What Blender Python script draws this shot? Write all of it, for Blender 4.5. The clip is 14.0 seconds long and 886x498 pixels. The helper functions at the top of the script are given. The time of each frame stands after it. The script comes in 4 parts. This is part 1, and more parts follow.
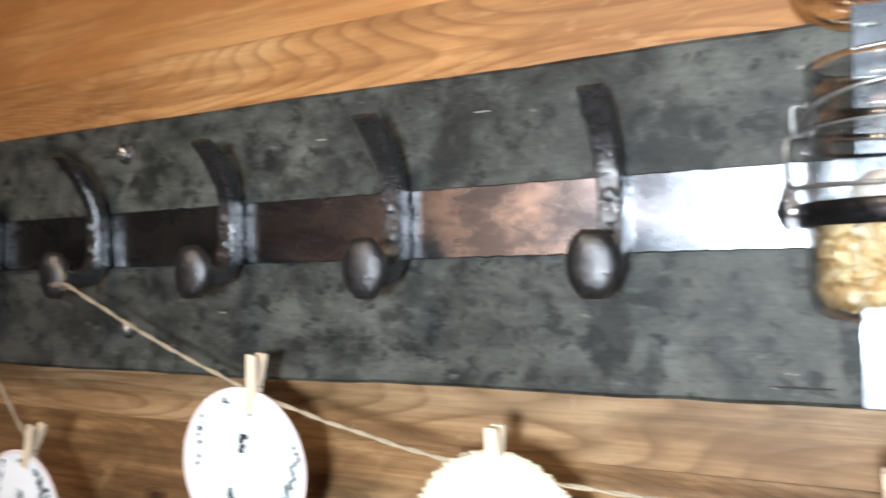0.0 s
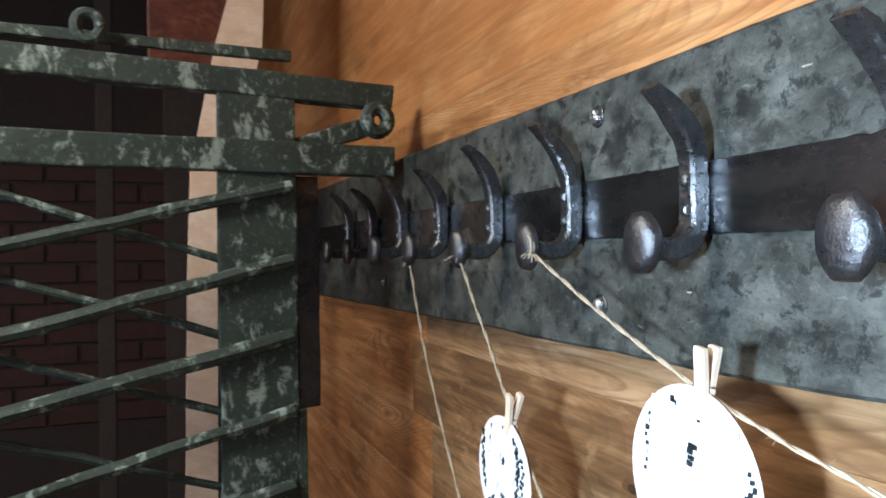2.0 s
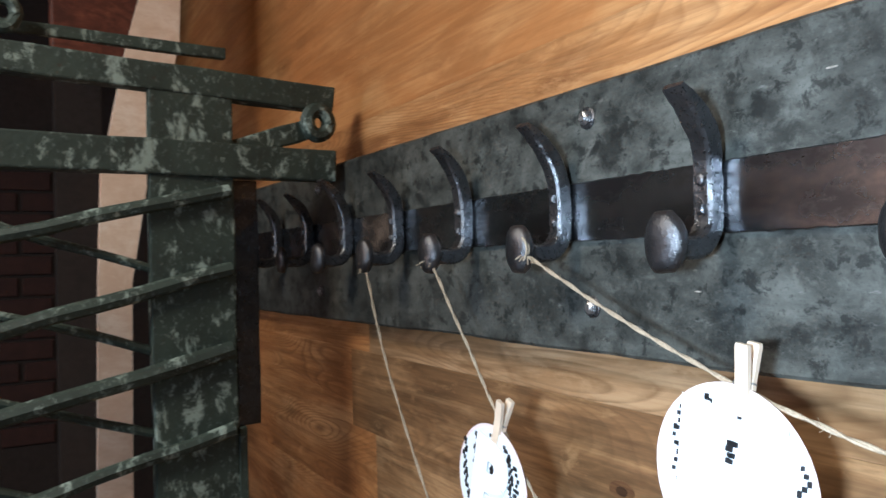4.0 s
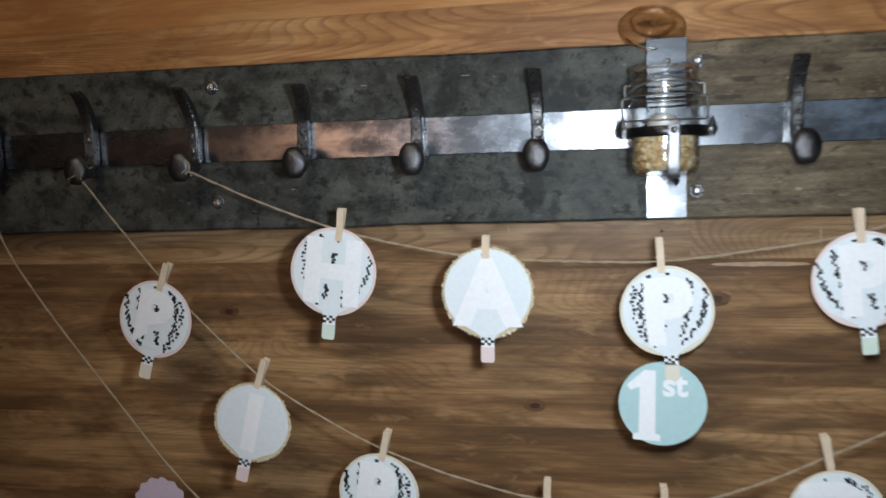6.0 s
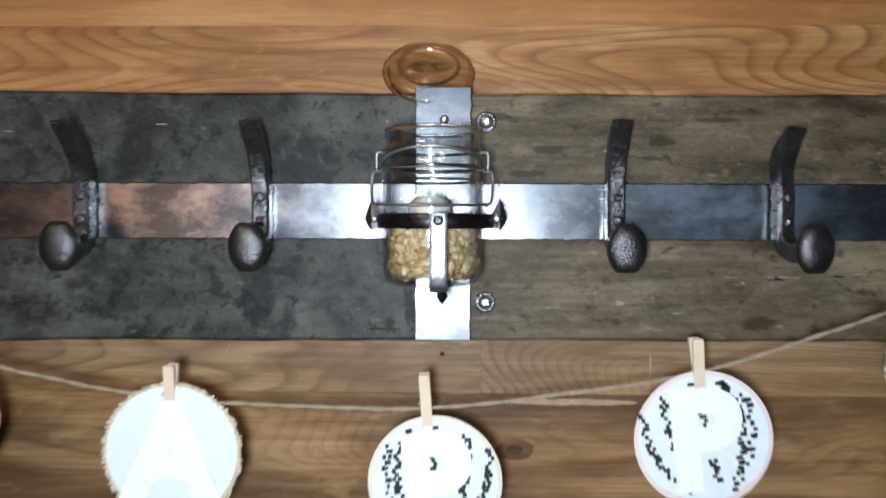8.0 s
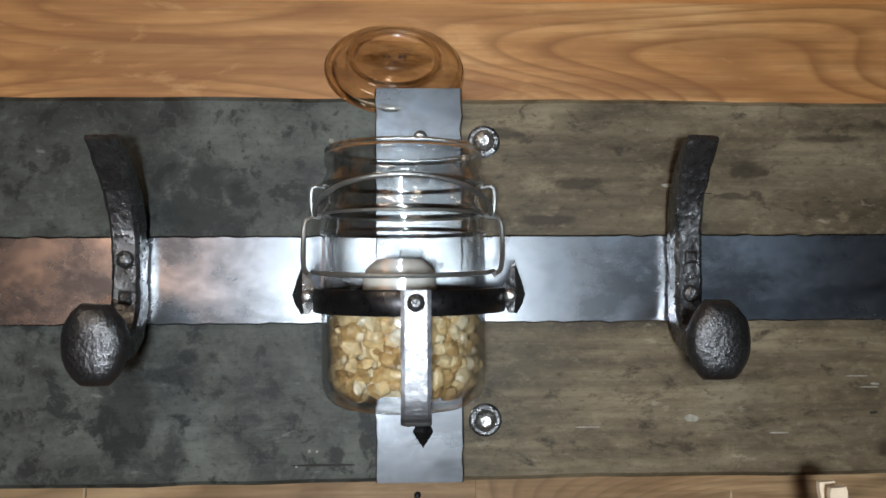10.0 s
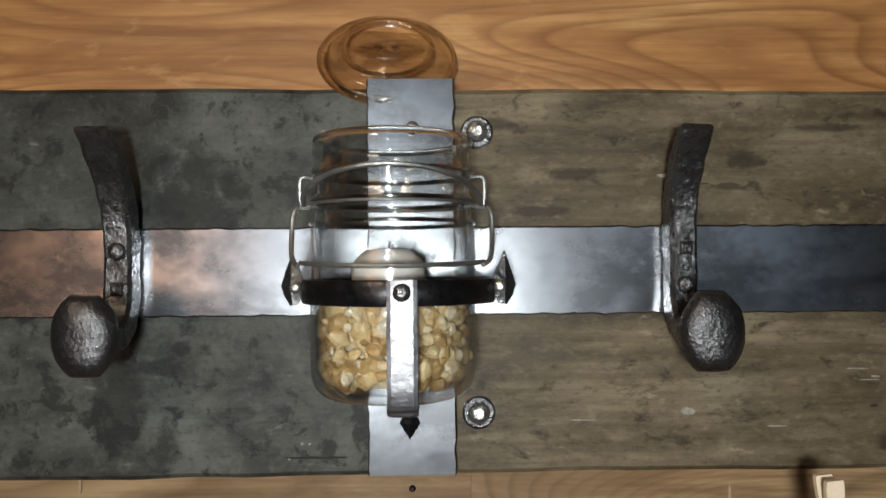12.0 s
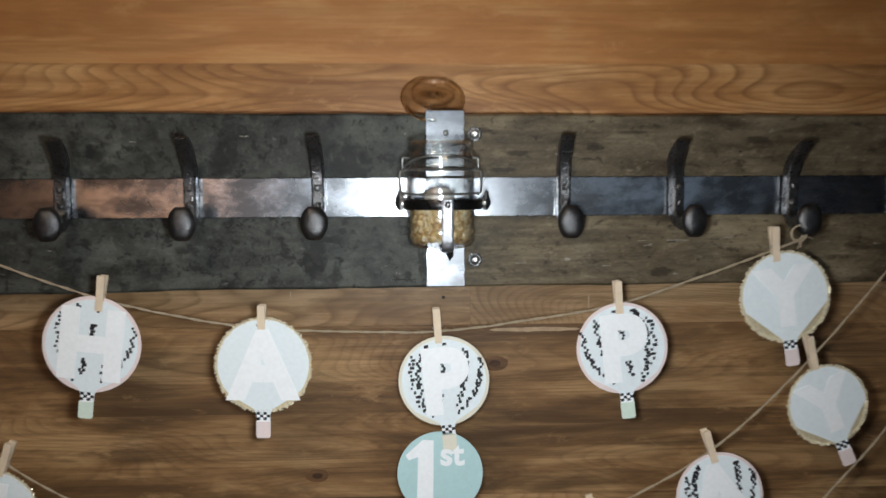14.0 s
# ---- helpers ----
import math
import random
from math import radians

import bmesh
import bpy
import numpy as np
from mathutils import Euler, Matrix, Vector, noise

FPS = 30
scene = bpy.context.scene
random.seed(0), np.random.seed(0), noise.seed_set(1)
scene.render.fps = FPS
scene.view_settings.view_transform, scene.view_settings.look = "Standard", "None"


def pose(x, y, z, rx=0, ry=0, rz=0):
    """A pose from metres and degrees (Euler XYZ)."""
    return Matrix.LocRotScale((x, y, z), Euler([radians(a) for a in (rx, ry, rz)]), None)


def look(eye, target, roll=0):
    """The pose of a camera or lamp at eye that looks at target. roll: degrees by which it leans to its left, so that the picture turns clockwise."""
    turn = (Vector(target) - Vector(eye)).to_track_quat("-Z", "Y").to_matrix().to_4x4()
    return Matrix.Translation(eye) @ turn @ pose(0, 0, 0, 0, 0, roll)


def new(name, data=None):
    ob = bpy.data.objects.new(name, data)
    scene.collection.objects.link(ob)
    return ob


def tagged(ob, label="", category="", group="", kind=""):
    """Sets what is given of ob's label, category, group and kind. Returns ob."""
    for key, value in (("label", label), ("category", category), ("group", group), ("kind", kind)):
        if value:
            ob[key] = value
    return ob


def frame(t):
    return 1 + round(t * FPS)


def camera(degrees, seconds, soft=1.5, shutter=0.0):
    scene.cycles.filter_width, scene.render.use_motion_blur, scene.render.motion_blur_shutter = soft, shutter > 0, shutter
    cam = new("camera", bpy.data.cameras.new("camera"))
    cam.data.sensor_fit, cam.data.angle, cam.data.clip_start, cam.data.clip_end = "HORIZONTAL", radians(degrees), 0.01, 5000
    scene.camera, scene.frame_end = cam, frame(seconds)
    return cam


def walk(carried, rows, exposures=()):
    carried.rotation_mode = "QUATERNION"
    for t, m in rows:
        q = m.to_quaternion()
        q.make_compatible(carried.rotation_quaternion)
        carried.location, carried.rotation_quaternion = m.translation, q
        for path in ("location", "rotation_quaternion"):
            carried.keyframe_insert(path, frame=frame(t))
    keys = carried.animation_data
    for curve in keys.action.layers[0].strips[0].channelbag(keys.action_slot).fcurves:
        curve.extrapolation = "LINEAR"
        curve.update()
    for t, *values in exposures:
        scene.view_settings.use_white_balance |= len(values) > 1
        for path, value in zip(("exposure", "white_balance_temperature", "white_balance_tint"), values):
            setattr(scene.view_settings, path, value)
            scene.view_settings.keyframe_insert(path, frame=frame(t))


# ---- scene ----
cam = camera(60.4, 14.0, soft=1.6, shutter=0.4)
PATH = [
    (0, (-0.035, -0.492, 1.588), (-0.958, 1.282, 1.62), -1.5),
    (0.5, (-0.078, -0.467, 1.592), (-1.38, 1.049, 1.648), -2.8),
    (1, (-0.097, -0.436, 1.585), (-1.701, 0.758, 1.618), -3.7),
    (1.5, (-0.081, -0.383, 1.576), (-1.87, 0.511, 1.575), 0.7),
    (2, (-0.058, -0.358, 1.58), (-1.926, 0.358, 1.59), -0.9),
    (2.2, (-0.042, -0.36, 1.576), (-1.926, 0.311, 1.6), -0.8),
    (4.3, (-0.14, -0.475, 1.575), (-1.766, 0.689, 1.601), -2.1),
    (4.5, (-0.149, -0.511, 1.56), (-1.602, 0.863, 1.515), -1.0),
    (5, (-0.108, -0.624, 1.549), (-1.177, 1.066, 1.518), 0.5),
    (5.5, (-0.074, -0.812, 1.566), (-0.814, 1.045, 1.505), 0.4),
    (6, (-0.103, -1.029, 1.563), (-0.474, 0.927, 1.368), -1.7),
    (6.5, (-0.095, -1.103, 1.571), (-0.373, 0.87, 1.396), -0.4),
    (7, (-0.1, -1.049, 1.566), (-0.23, 0.943, 1.43), -0.4),
    (7.5, (-0.056, -0.874, 1.582), (-0.078, 1.124, 1.493), -0.9),
    (8, (0.015, -0.693, 1.605), (-0.028, 1.305, 1.537), 0.2),
    (8.5, (-0.017, -0.557, 1.612), (0.06, 1.441, 1.633), -0.6),
    (10.8, (0.009, -0.438, 1.625), (0.058, 1.56, 1.676), 0.1),
    (11, (0.01, -0.438, 1.623), (0.043, 1.561, 1.667), -0.2),
    (11.5, (0.012, -0.434, 1.622), (0.032, 1.565, 1.66), -0.7),
    (12, (0.012, -0.44, 1.619), (0.041, 1.559, 1.662), -0.4),
    (12.5, (0.028, -0.475, 1.613), (-0.048, 1.524, 1.622), -0.0),
    (13, (0.021, -0.592, 1.6), (0.009, 1.408, 1.587), -0.2),
    (13.5, (-0.038, -0.811, 1.589), (0.018, 1.183, 1.445), -0.8),
    (14, (-0.041, -0.998, 1.62), (0.034, 0.995, 1.475), -0.3),
]
EXPOSURES = [(0.0, 1.28, 5900, 7), (0.5, 1.72, 5300, 4), (1.5, 2.08, 4850, 1), (2.2, 2.08, 5000, 1), (4.3, 1.7, 5000, 3), (5.0, 1.1, 5400, 5), (5.5, 0.4, 5700, 6), (6.0, 0.0, 5850, 6), (6.5, -0.25, 5900, 6),
             (7.0, -0.18, 5850, 6), (7.5, 0.08, 5900, 6), (8.0, 0.3, 5700, 5), (8.5, 0.42, 5700, 4), (11.0, 0.12, 6350, 6), (12.5, 0.1, 6550, 6), (13.0, -0.03, 6450, 6), (13.5, -0.12, 6250, 6), (14.0, -0.15, 6250, 6)]
walk(cam, [(t, look(eye, target, roll)) for t, eye, target, roll in PATH], EXPOSURES)

# ---- world and lights ----
world = bpy.data.worlds.new("room_dusk")
scene.world = world
world.use_nodes = True
world.node_tree.nodes["Background"].inputs[0].default_value = (0.25, 0.3, 0.38, 1)
world.node_tree.nodes["Background"].inputs[1].default_value = 0.05


def lamp(name, kind, place, target, power, colour, radius, spread=160):
    data = bpy.data.lights.new(name, kind)
    data.energy, data.color = power, colour
    if kind == "AREA":
        if isinstance(radius, tuple):
            data.shape, data.size, data.size_y = "RECTANGLE", *radius
        else:
            data.shape, data.size = "DISK", radius * 2
    else:
        data.shadow_soft_size = radius
    if kind == "SPOT":
        data.spot_size, data.spot_blend = radians(spread), 0.9
    ob = new(name, data)
    ob.matrix_world = look(place, target)
    return ob


lamp("torch_light", "SPOT", (-0.03, -0.78, 1.575), (-0.03, 0, 1.39), 21, (0.95, 0.975, 1.0), 0.04, 124)
# Added unseen spot: lights the south wall so the strip mirrors copper.
lamp("wall_washer_light", "SPOT", (-1.33, -2.42, 1.65), (-1.38, -3.2, 1.66), 135, (1.0, 0.9, 0.78), 0.05, 80)
# Added warm fill without a known source; brightens the casing and lattice.
lamp("ceiling_lamp_light", "AREA", (-0.65, -1.35, 2.55), (-0.9, -1.1, 0), 9.5, (1.0, 0.76, 0.54), 0.25)
# Two added cool areas: no window, just pale zones for the steel to mirror.
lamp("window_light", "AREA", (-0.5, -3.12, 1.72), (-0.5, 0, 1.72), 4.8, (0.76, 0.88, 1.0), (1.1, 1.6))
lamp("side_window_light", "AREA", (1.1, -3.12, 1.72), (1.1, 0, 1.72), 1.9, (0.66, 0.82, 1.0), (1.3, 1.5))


# ---- materials ----
class Nodes:
    """A small wrapper to write node trees in few lines."""

    def __init__(self, name):
        self.mat = bpy.data.materials.new(name)
        self.mat.use_nodes = True
        self.tree = self.mat.node_tree
        self.bsdf = self.tree.nodes["Principled BSDF"]

    def add(self, kind, **inputs):
        node = self.tree.nodes.new(kind)
        for key, value in inputs.items():
            self.put(node, key.replace("_", " "), value)
        return node

    def put(self, node, key, value):
        socket = node.inputs[int(key) if key.isdigit() else key]
        if isinstance(value, bpy.types.NodeSocket):
            self.tree.links.new(value, socket)
        else:
            socket.default_value = value

    def coords(self, scale, shift=True, world_space=True):
        """Positions stretched by scale, shifted at random from object to object."""
        src = self.add("ShaderNodeNewGeometry").outputs["Position"] if world_space else self.add("ShaderNodeTexCoord").outputs["Object"]
        m = self.add("ShaderNodeMapping")
        m.inputs["Scale"].default_value = scale
        self.tree.links.new(src, m.inputs["Vector"])
        if not shift:
            return m.outputs[0]
        r = self.add("ShaderNodeObjectInfo").outputs["Random"]
        mul = self.add("ShaderNodeVectorMath")
        mul.operation = "MULTIPLY_ADD"
        comb = self.add("ShaderNodeCombineXYZ")
        for n in range(3):
            self.tree.links.new(r, comb.inputs[n])
        self.tree.links.new(comb.outputs[0], mul.inputs[0])
        mul.inputs[1].default_value = (37.0, 53.0, 71.0)
        self.tree.links.new(m.outputs[0], mul.inputs[2])
        return mul.outputs[0]

    def noise(self, vec, scale=1.0, detail=5.0, rough=0.55, distort=0.0):
        n = self.add("ShaderNodeTexNoise", Scale=scale, Detail=detail, Roughness=rough, Distortion=distort)
        self.tree.links.new(vec, n.inputs["Vector"])
        return n.outputs["Fac"]

    def ramp(self, fac, *stops):
        r = self.add("ShaderNodeValToRGB")
        while len(r.color_ramp.elements) < len(stops):
            r.color_ramp.elements.new(0.5)
        for e, (p, c) in zip(r.color_ramp.elements, stops):
            e.position = p
            e.color = (*c, 1) if isinstance(c, tuple) else (c, c, c, 1)
        self.tree.links.new(fac, r.inputs[0])
        return r.outputs[0]

    def mix(self, fac, a, b, mode="MIX"):
        m = self.tree.nodes.new("ShaderNodeMix")
        m.data_type, m.blend_type = "RGBA", mode
        for socket, value in ((m.inputs[0], fac), (m.inputs[6], a), (m.inputs[7], b)):
            if isinstance(value, bpy.types.NodeSocket):
                self.tree.links.new(value, socket)
            elif isinstance(value, tuple):
                socket.default_value = (*value, 1)
            else:
                socket.default_value = value
        return m.outputs[2]

    def math(self, op, a, b=0.0):
        m = self.tree.nodes.new("ShaderNodeMath")
        m.operation = op
        for socket, value in zip(m.inputs, (a, b)):
            if isinstance(value, bpy.types.NodeSocket):
                self.tree.links.new(value, socket)
            else:
                socket.default_value = value
        return m.outputs[0]

    def bump(self, height, strength=0.3, distance=0.001):
        b = self.add("ShaderNodeBump", Strength=strength, Distance=distance)
        self.tree.links.new(height, b.inputs["Height"])
        self.tree.links.new(b.outputs[0], self.bsdf.inputs["Normal"])

    def done(self, colour=None, rough=0.5, metal=0.0, **more):
        for key, value in {"Base Color": colour, "Roughness": rough, "Metallic": metal}.items():
            if value is not None:
                if isinstance(value, tuple):
                    value = (*value, 1)
                self.put(self.bsdf, key, value)
        for key, value in more.items():
            self.put(self.bsdf, key.replace("_", " "), value)
        return self.mat


def grained_wood(name, dark, mid, light, rough=0.5, rings=9.0, ring_depth=0.7):
    """Flat-sawn softwood, grain along x: cathedral rings, fine pores, blotches."""
    n = Nodes(name)
    field = n.noise(n.coords((1.7, 4.0, 9.0)), 1.0, 1.0, 0.35, 0.15)
    saw = n.math("FRACT", n.math("MULTIPLY", field, rings * 3))
    late = n.ramp(saw, (0.0, 0.0), (0.5, 0.12), (0.86, 1.0), (0.97, 0.25))
    strength = n.ramp(n.noise(n.coords((1.5, 5.0, 9.0)), 1.0, 3.0, 0.5), (0.34, 0.3), (0.55, 1.0))
    fine = n.noise(n.coords((7.0, 160.0, 300.0)), 1.0, 5.0, 0.65)
    streak = n.noise(n.coords((3.6, 20.0, 25.0)), 1.0, 5.0, 0.62, 0.7)
    blotch = n.noise(n.coords((3.2, 8.0, 12.0)), 1.0, 6.0, 0.66, 0.4)
    base = n.ramp(blotch, (0.34, tuple(0.55 * a + 0.45 * b for a, b in zip(dark, mid))), (0.5, mid), (0.62, light))
    col = n.mix(n.ramp(streak, (0.36, 0.75), (0.52, 0.0)), base, dark)
    col = n.mix(n.ramp(streak, (0.55, 0.0), (0.68, 0.55)), col, light)
    col = n.mix(n.math("MULTIPLY", n.math("MULTIPLY", late, strength), ring_depth), col, dark)
    col = n.mix(n.ramp(fine, (0.36, 0.3), (0.5, 0.0)), col, dark)
    thread = n.noise(n.coords((2.4, 40.0, 95.0)), 1.0, 6.0, 0.6, 0.25)
    col = n.mix(n.ramp(thread, (0.38, 0.42), (0.52, 0.0)), col, dark)
    col = n.mix(n.ramp(thread, (0.56, 0.0), (0.7, 0.28)), col, light)
    cell = n.add("ShaderNodeTexVoronoi")
    cell.inputs["Scale"].default_value = 1.0
    n.tree.links.new(n.coords((2.0, 0.01, 6.0)), cell.inputs["Vector"])
    warp = n.math("ADD", cell.outputs["Distance"], n.math("MULTIPLY", n.math("SUBTRACT", blotch, 0.5), 0.12))
    col = n.mix(n.ramp(warp, (0.03, 0.8), (0.055, 0.35), (0.075, 0.55), (0.13, 0.0)), col, tuple(0.6 * c for c in dark))
    wear = n.noise(n.coords((11.0, 40.0, 34.0)), 1.0, 6.0, 0.7, 0.4)
    col = n.mix(n.ramp(wear, (0.58, 0.0), (0.68, 0.45)), col, light)
    n.bump(n.math("ADD", n.math("MULTIPLY", late, 0.5), fine), 0.3, 0.0006)
    return n.done(col, n.ramp(fine, (0.3, rough + 0.14), (0.7, rough - 0.05)), Specular_IOR_Level=0.32)


def weathered_board(name, dark, mid, light, speck, stains_and_shade, grainy=0.6, cells=1.0, clump=(0.35, 0.44)):
    """Old barn board: grey patina with dark iron staining and painted hook shade, pale flecks and fine grain along x.
    Each dark spot is a row of x, z, half width, half height."""
    n = Nodes(name)
    grain = n.noise(n.coords((6.0, 40.0, 150.0)), 1.0, 6.0, 0.65)
    cloud = n.noise(n.coords((9.0 * cells, 20.0, 34.0 / cells)), 1.0, 8.0, 0.66, 0.3)
    blot = n.noise(n.coords((36.0 * cells, 60.0 * cells, 62.0)), 1.0, 8.0, 0.68, 0.3)
    big = n.noise(n.coords((3.0, 3.0, 7.0)), 1.0, 3.0, 0.5)
    col = n.ramp(cloud, (0.36, dark), (0.5, mid), (0.64, light))
    col = n.mix(n.ramp(grain, (0.36, grainy), (0.54, 0.0)), col, dark)
    col = n.mix(n.ramp(big, (0.38, 0.5), (0.56, 0.0)), col, dark)
    col = n.mix(n.ramp(blot, (clump[0], 0.8), (clump[1], 0.0)), col, tuple(c * 0.6 for c in dark))
    col = n.mix(n.ramp(blot, (0.56, 0.0), (0.67, 0.45)), col, light)
    speckle = n.noise(n.coords((150.0 * cells, 200.0, 330.0)), 1.0, 4.0, 0.7)
    col = n.mix(n.ramp(speckle, (0.34, 0.5), (0.45, 0.0)), col, dark)
    col = n.mix(n.ramp(speckle, (0.57, 0.0), (0.68, 0.25)), col, light)
    fleck = n.noise(n.coords((50.0, 90.0, 130.0)), 1.0, 4.0, 0.65)
    col = n.mix(n.ramp(fleck, (0.66, 0.0), (0.76, 0.45)), col, speck)
    place = n.add("ShaderNodeSeparateXYZ")
    n.tree.links.new(n.add("ShaderNodeNewGeometry").outputs["Position"], place.inputs[0])
    fray = n.math("ADD", n.math("MULTIPLY", n.math("SUBTRACT", blot, 0.5), 3.4), n.math("MULTIPLY", n.math("SUBTRACT", cloud, 0.5), 1.3))
    for x, z, rx, rz in stains_and_shade:
        dx = n.math("POWER", n.math("ABSOLUTE", n.math("DIVIDE", n.math("SUBTRACT", place.outputs[0], x), rx)), 2.0)
        dz = n.math("POWER", n.math("ABSOLUTE", n.math("DIVIDE", n.math("SUBTRACT", place.outputs[2], z), rz)), 2.0)
        far = n.math("ADD", n.math("ADD", dx, dz), fray)
        col = n.mix(n.ramp(far, (0.3, 0.72), (1.4, 0.0)), col, tuple(c * 0.6 for c in dark))
    n.bump(n.math("ADD", grain, n.math("MULTIPLY", blot, 0.5)), 0.4, 0.0009)
    return n.done(col, n.ramp(cloud, (0.36, 0.45), (0.64, 0.65)), Specular_IOR_Level=0.22)


def brushed_steel(name, tint, rough=0.24):
    n = Nodes(name)
    cloud = n.noise(n.coords((22.0, 30.0, 30.0)), 1.0, 6.0, 0.62, 0.1)
    line = n.noise(n.coords((8.0, 300.0, 700.0)), 1.0, 3.0, 0.6)
    col = n.ramp(cloud, (0.38, tuple(c * 0.36 for c in tint)), (0.49, tuple(c * 0.68 for c in tint)), (0.6, tuple(c * 1.08 for c in tint)))
    soot = n.noise(n.coords((9.0, 14.0, 26.0)), 1.0, 5.0, 0.6, 0.4)
    col = n.mix(n.ramp(soot, (0.36, 0.6), (0.48, 0.0)), col, tuple(c * 0.25 for c in tint))
    scuff = n.noise(n.coords((60.0, 60.0, 110.0)), 1.0, 5.0, 0.7)
    col = n.mix(n.ramp(scuff, (0.6, 0.0), (0.7, 0.3)), col, tuple(c * 1.3 for c in tint))
    n.bump(n.math("ADD", n.math("MULTIPLY", line, 0.2), n.math("MULTIPLY", cloud, 2.0)), 0.07, 0.0006)
    return n.done(col, n.ramp(cloud, (0.37, rough + 0.1), (0.64, rough)), 1.0)


def forged_iron(name, colour, rough=0.34, relief=0.55, grain=260.0, lumps=1.5):
    n = Nodes(name)
    pits = n.noise(n.coords((grain,) * 3, world_space=False), 1.0, 4.0, 0.6)
    cloud = n.noise(n.coords((45.0, 45.0, 45.0), world_space=False), 1.0, 4.0, 0.6)
    col = n.ramp(cloud, (0.3, tuple(c * 0.55 for c in colour)), (0.7, colour))
    n.bump(n.math("ADD", pits, n.math("MULTIPLY", cloud, lumps)), relief, 0.0012)
    return n.done(col, n.ramp(pits, (0.3, rough + 0.15), (0.7, rough - 0.06)), 0.9)


def paper(name, colour, rough=0.55):
    n = Nodes(name)
    f = n.noise(n.coords((180.0, 180.0, 180.0)), 1.0, 4.0, 0.6)
    col = n.ramp(f, (0.3, tuple(c * 0.93 for c in colour)), (0.7, colour))
    n.bump(f, 0.12, 0.0003)
    return n.done(col, rough)


def thin_glass(name, tint, gloss=0.02):
    n = Nodes(name)
    out = n.tree.nodes["Material Output"]
    clear = n.add("ShaderNodeBsdfTransparent")
    clear.inputs[0].default_value = (*tint, 1)
    shine = n.add("ShaderNodeBsdfGlossy")
    shine.inputs["Roughness"].default_value = gloss
    fres = n.add("ShaderNodeLayerWeight")
    fres.inputs[0].default_value = 0.5
    ripple = n.noise(n.coords((60.0, 60.0, 90.0)), 1.0, 2.0, 0.5)
    b = n.add("ShaderNodeBump", Strength=0.5, Distance=0.0025)
    n.tree.links.new(ripple, b.inputs["Height"])
    for s in (shine, fres):
        n.tree.links.new(b.outputs[0], s.inputs["Normal"])
    m = n.add("ShaderNodeMixShader")
    n.tree.links.new(n.math("ADD", n.math("MULTIPLY", n.math("POWER", fres.outputs["Facing"], 2.2), 0.88), 0.075), m.inputs[0])
    n.tree.links.new(clear.outputs[0], m.inputs[1])
    n.tree.links.new(shine.outputs[0], m.inputs[2])
    n.tree.links.new(m.outputs[0], out.inputs[0])
    return n.mat


def peeling_paint(name, paint, pale, bare):
    n = Nodes(name)
    cloud = n.noise(n.coords((14.0, 14.0, 14.0)), 1.0, 6.0, 0.65, 0.5)
    flake = n.noise(n.coords((32.0, 32.0, 22.0)), 1.0, 9.0, 0.7, 0.3)
    speck = n.noise(n.coords((120.0, 120.0, 120.0)), 1.0, 4.0, 0.6)
    col = n.ramp(cloud, (0.3, tuple(c * 0.5 for c in paint)), (0.6, paint))
    col = n.mix(n.ramp(speck, (0.56, 0.0), (0.68, 0.2)), col, pale)
    col = n.mix(n.ramp(flake, (0.545, 0.0), (0.62, 0.85)), col, pale)
    col = n.mix(n.ramp(flake, (0.3, 0.9), (0.36, 0.0)), col, bare)
    n.bump(n.math("ADD", flake, speck), 0.5, 0.002)
    return n.done(col, 0.62)


def mottled(name, colour, scale=20.0, rough=0.6, spread=0.35, metal=0.0):
    n = Nodes(name)
    f = n.noise(n.coords((scale,) * 3), 1.0, 5.0, 0.6)
    g = n.noise(n.coords((scale * 9,) * 3), 1.0, 3.0, 0.6)
    col = n.ramp(n.math("ADD", n.math("MULTIPLY", f, 0.7), n.math("MULTIPLY", g, 0.3)), (0.3, tuple(c * (1 - spread) for c in colour)), (0.7, colour))
    n.bump(g, 0.25, 0.0006)
    return n.done(col, rough, metal)


M_PINE = grained_wood("orange_pine", (0.2, 0.082, 0.026), (0.465, 0.23, 0.079), (0.59, 0.34, 0.142), 0.42, 17, 0.8)
M_PINE_PLAIN = grained_wood("smooth_orange_pine", (0.33, 0.14, 0.042), (0.46, 0.205, 0.063), (0.54, 0.285, 0.105), 0.42, 9, 0.22)
M_KNOT = grained_wood("knot_wood", (0.05, 0.022, 0.009), (0.16, 0.08, 0.033), (0.25, 0.14, 0.06), 0.48, 10, 0.6)
M_KNOT_CORE = grained_wood("knot_core", (0.02, 0.009, 0.004), (0.06, 0.028, 0.012), (0.1, 0.05, 0.02), 0.5, 10, 0.6)
M_SOUTH = grained_wood("pale_reddish_boards", (0.3, 0.15, 0.085), (0.46, 0.25, 0.15), (0.56, 0.34, 0.22), 0.5, 6, 0.5)
M_WALL = grained_wood("brown_stained_planks", (0.075, 0.039, 0.016), (0.255, 0.14, 0.058), (0.43, 0.262, 0.12), 0.48, 13, 0.3)
M_WALL_LIGHT = grained_wood("honey_planks", (0.13, 0.07, 0.028), (0.29, 0.172, 0.079), (0.405, 0.265, 0.138), 0.45, 14, 0.75)
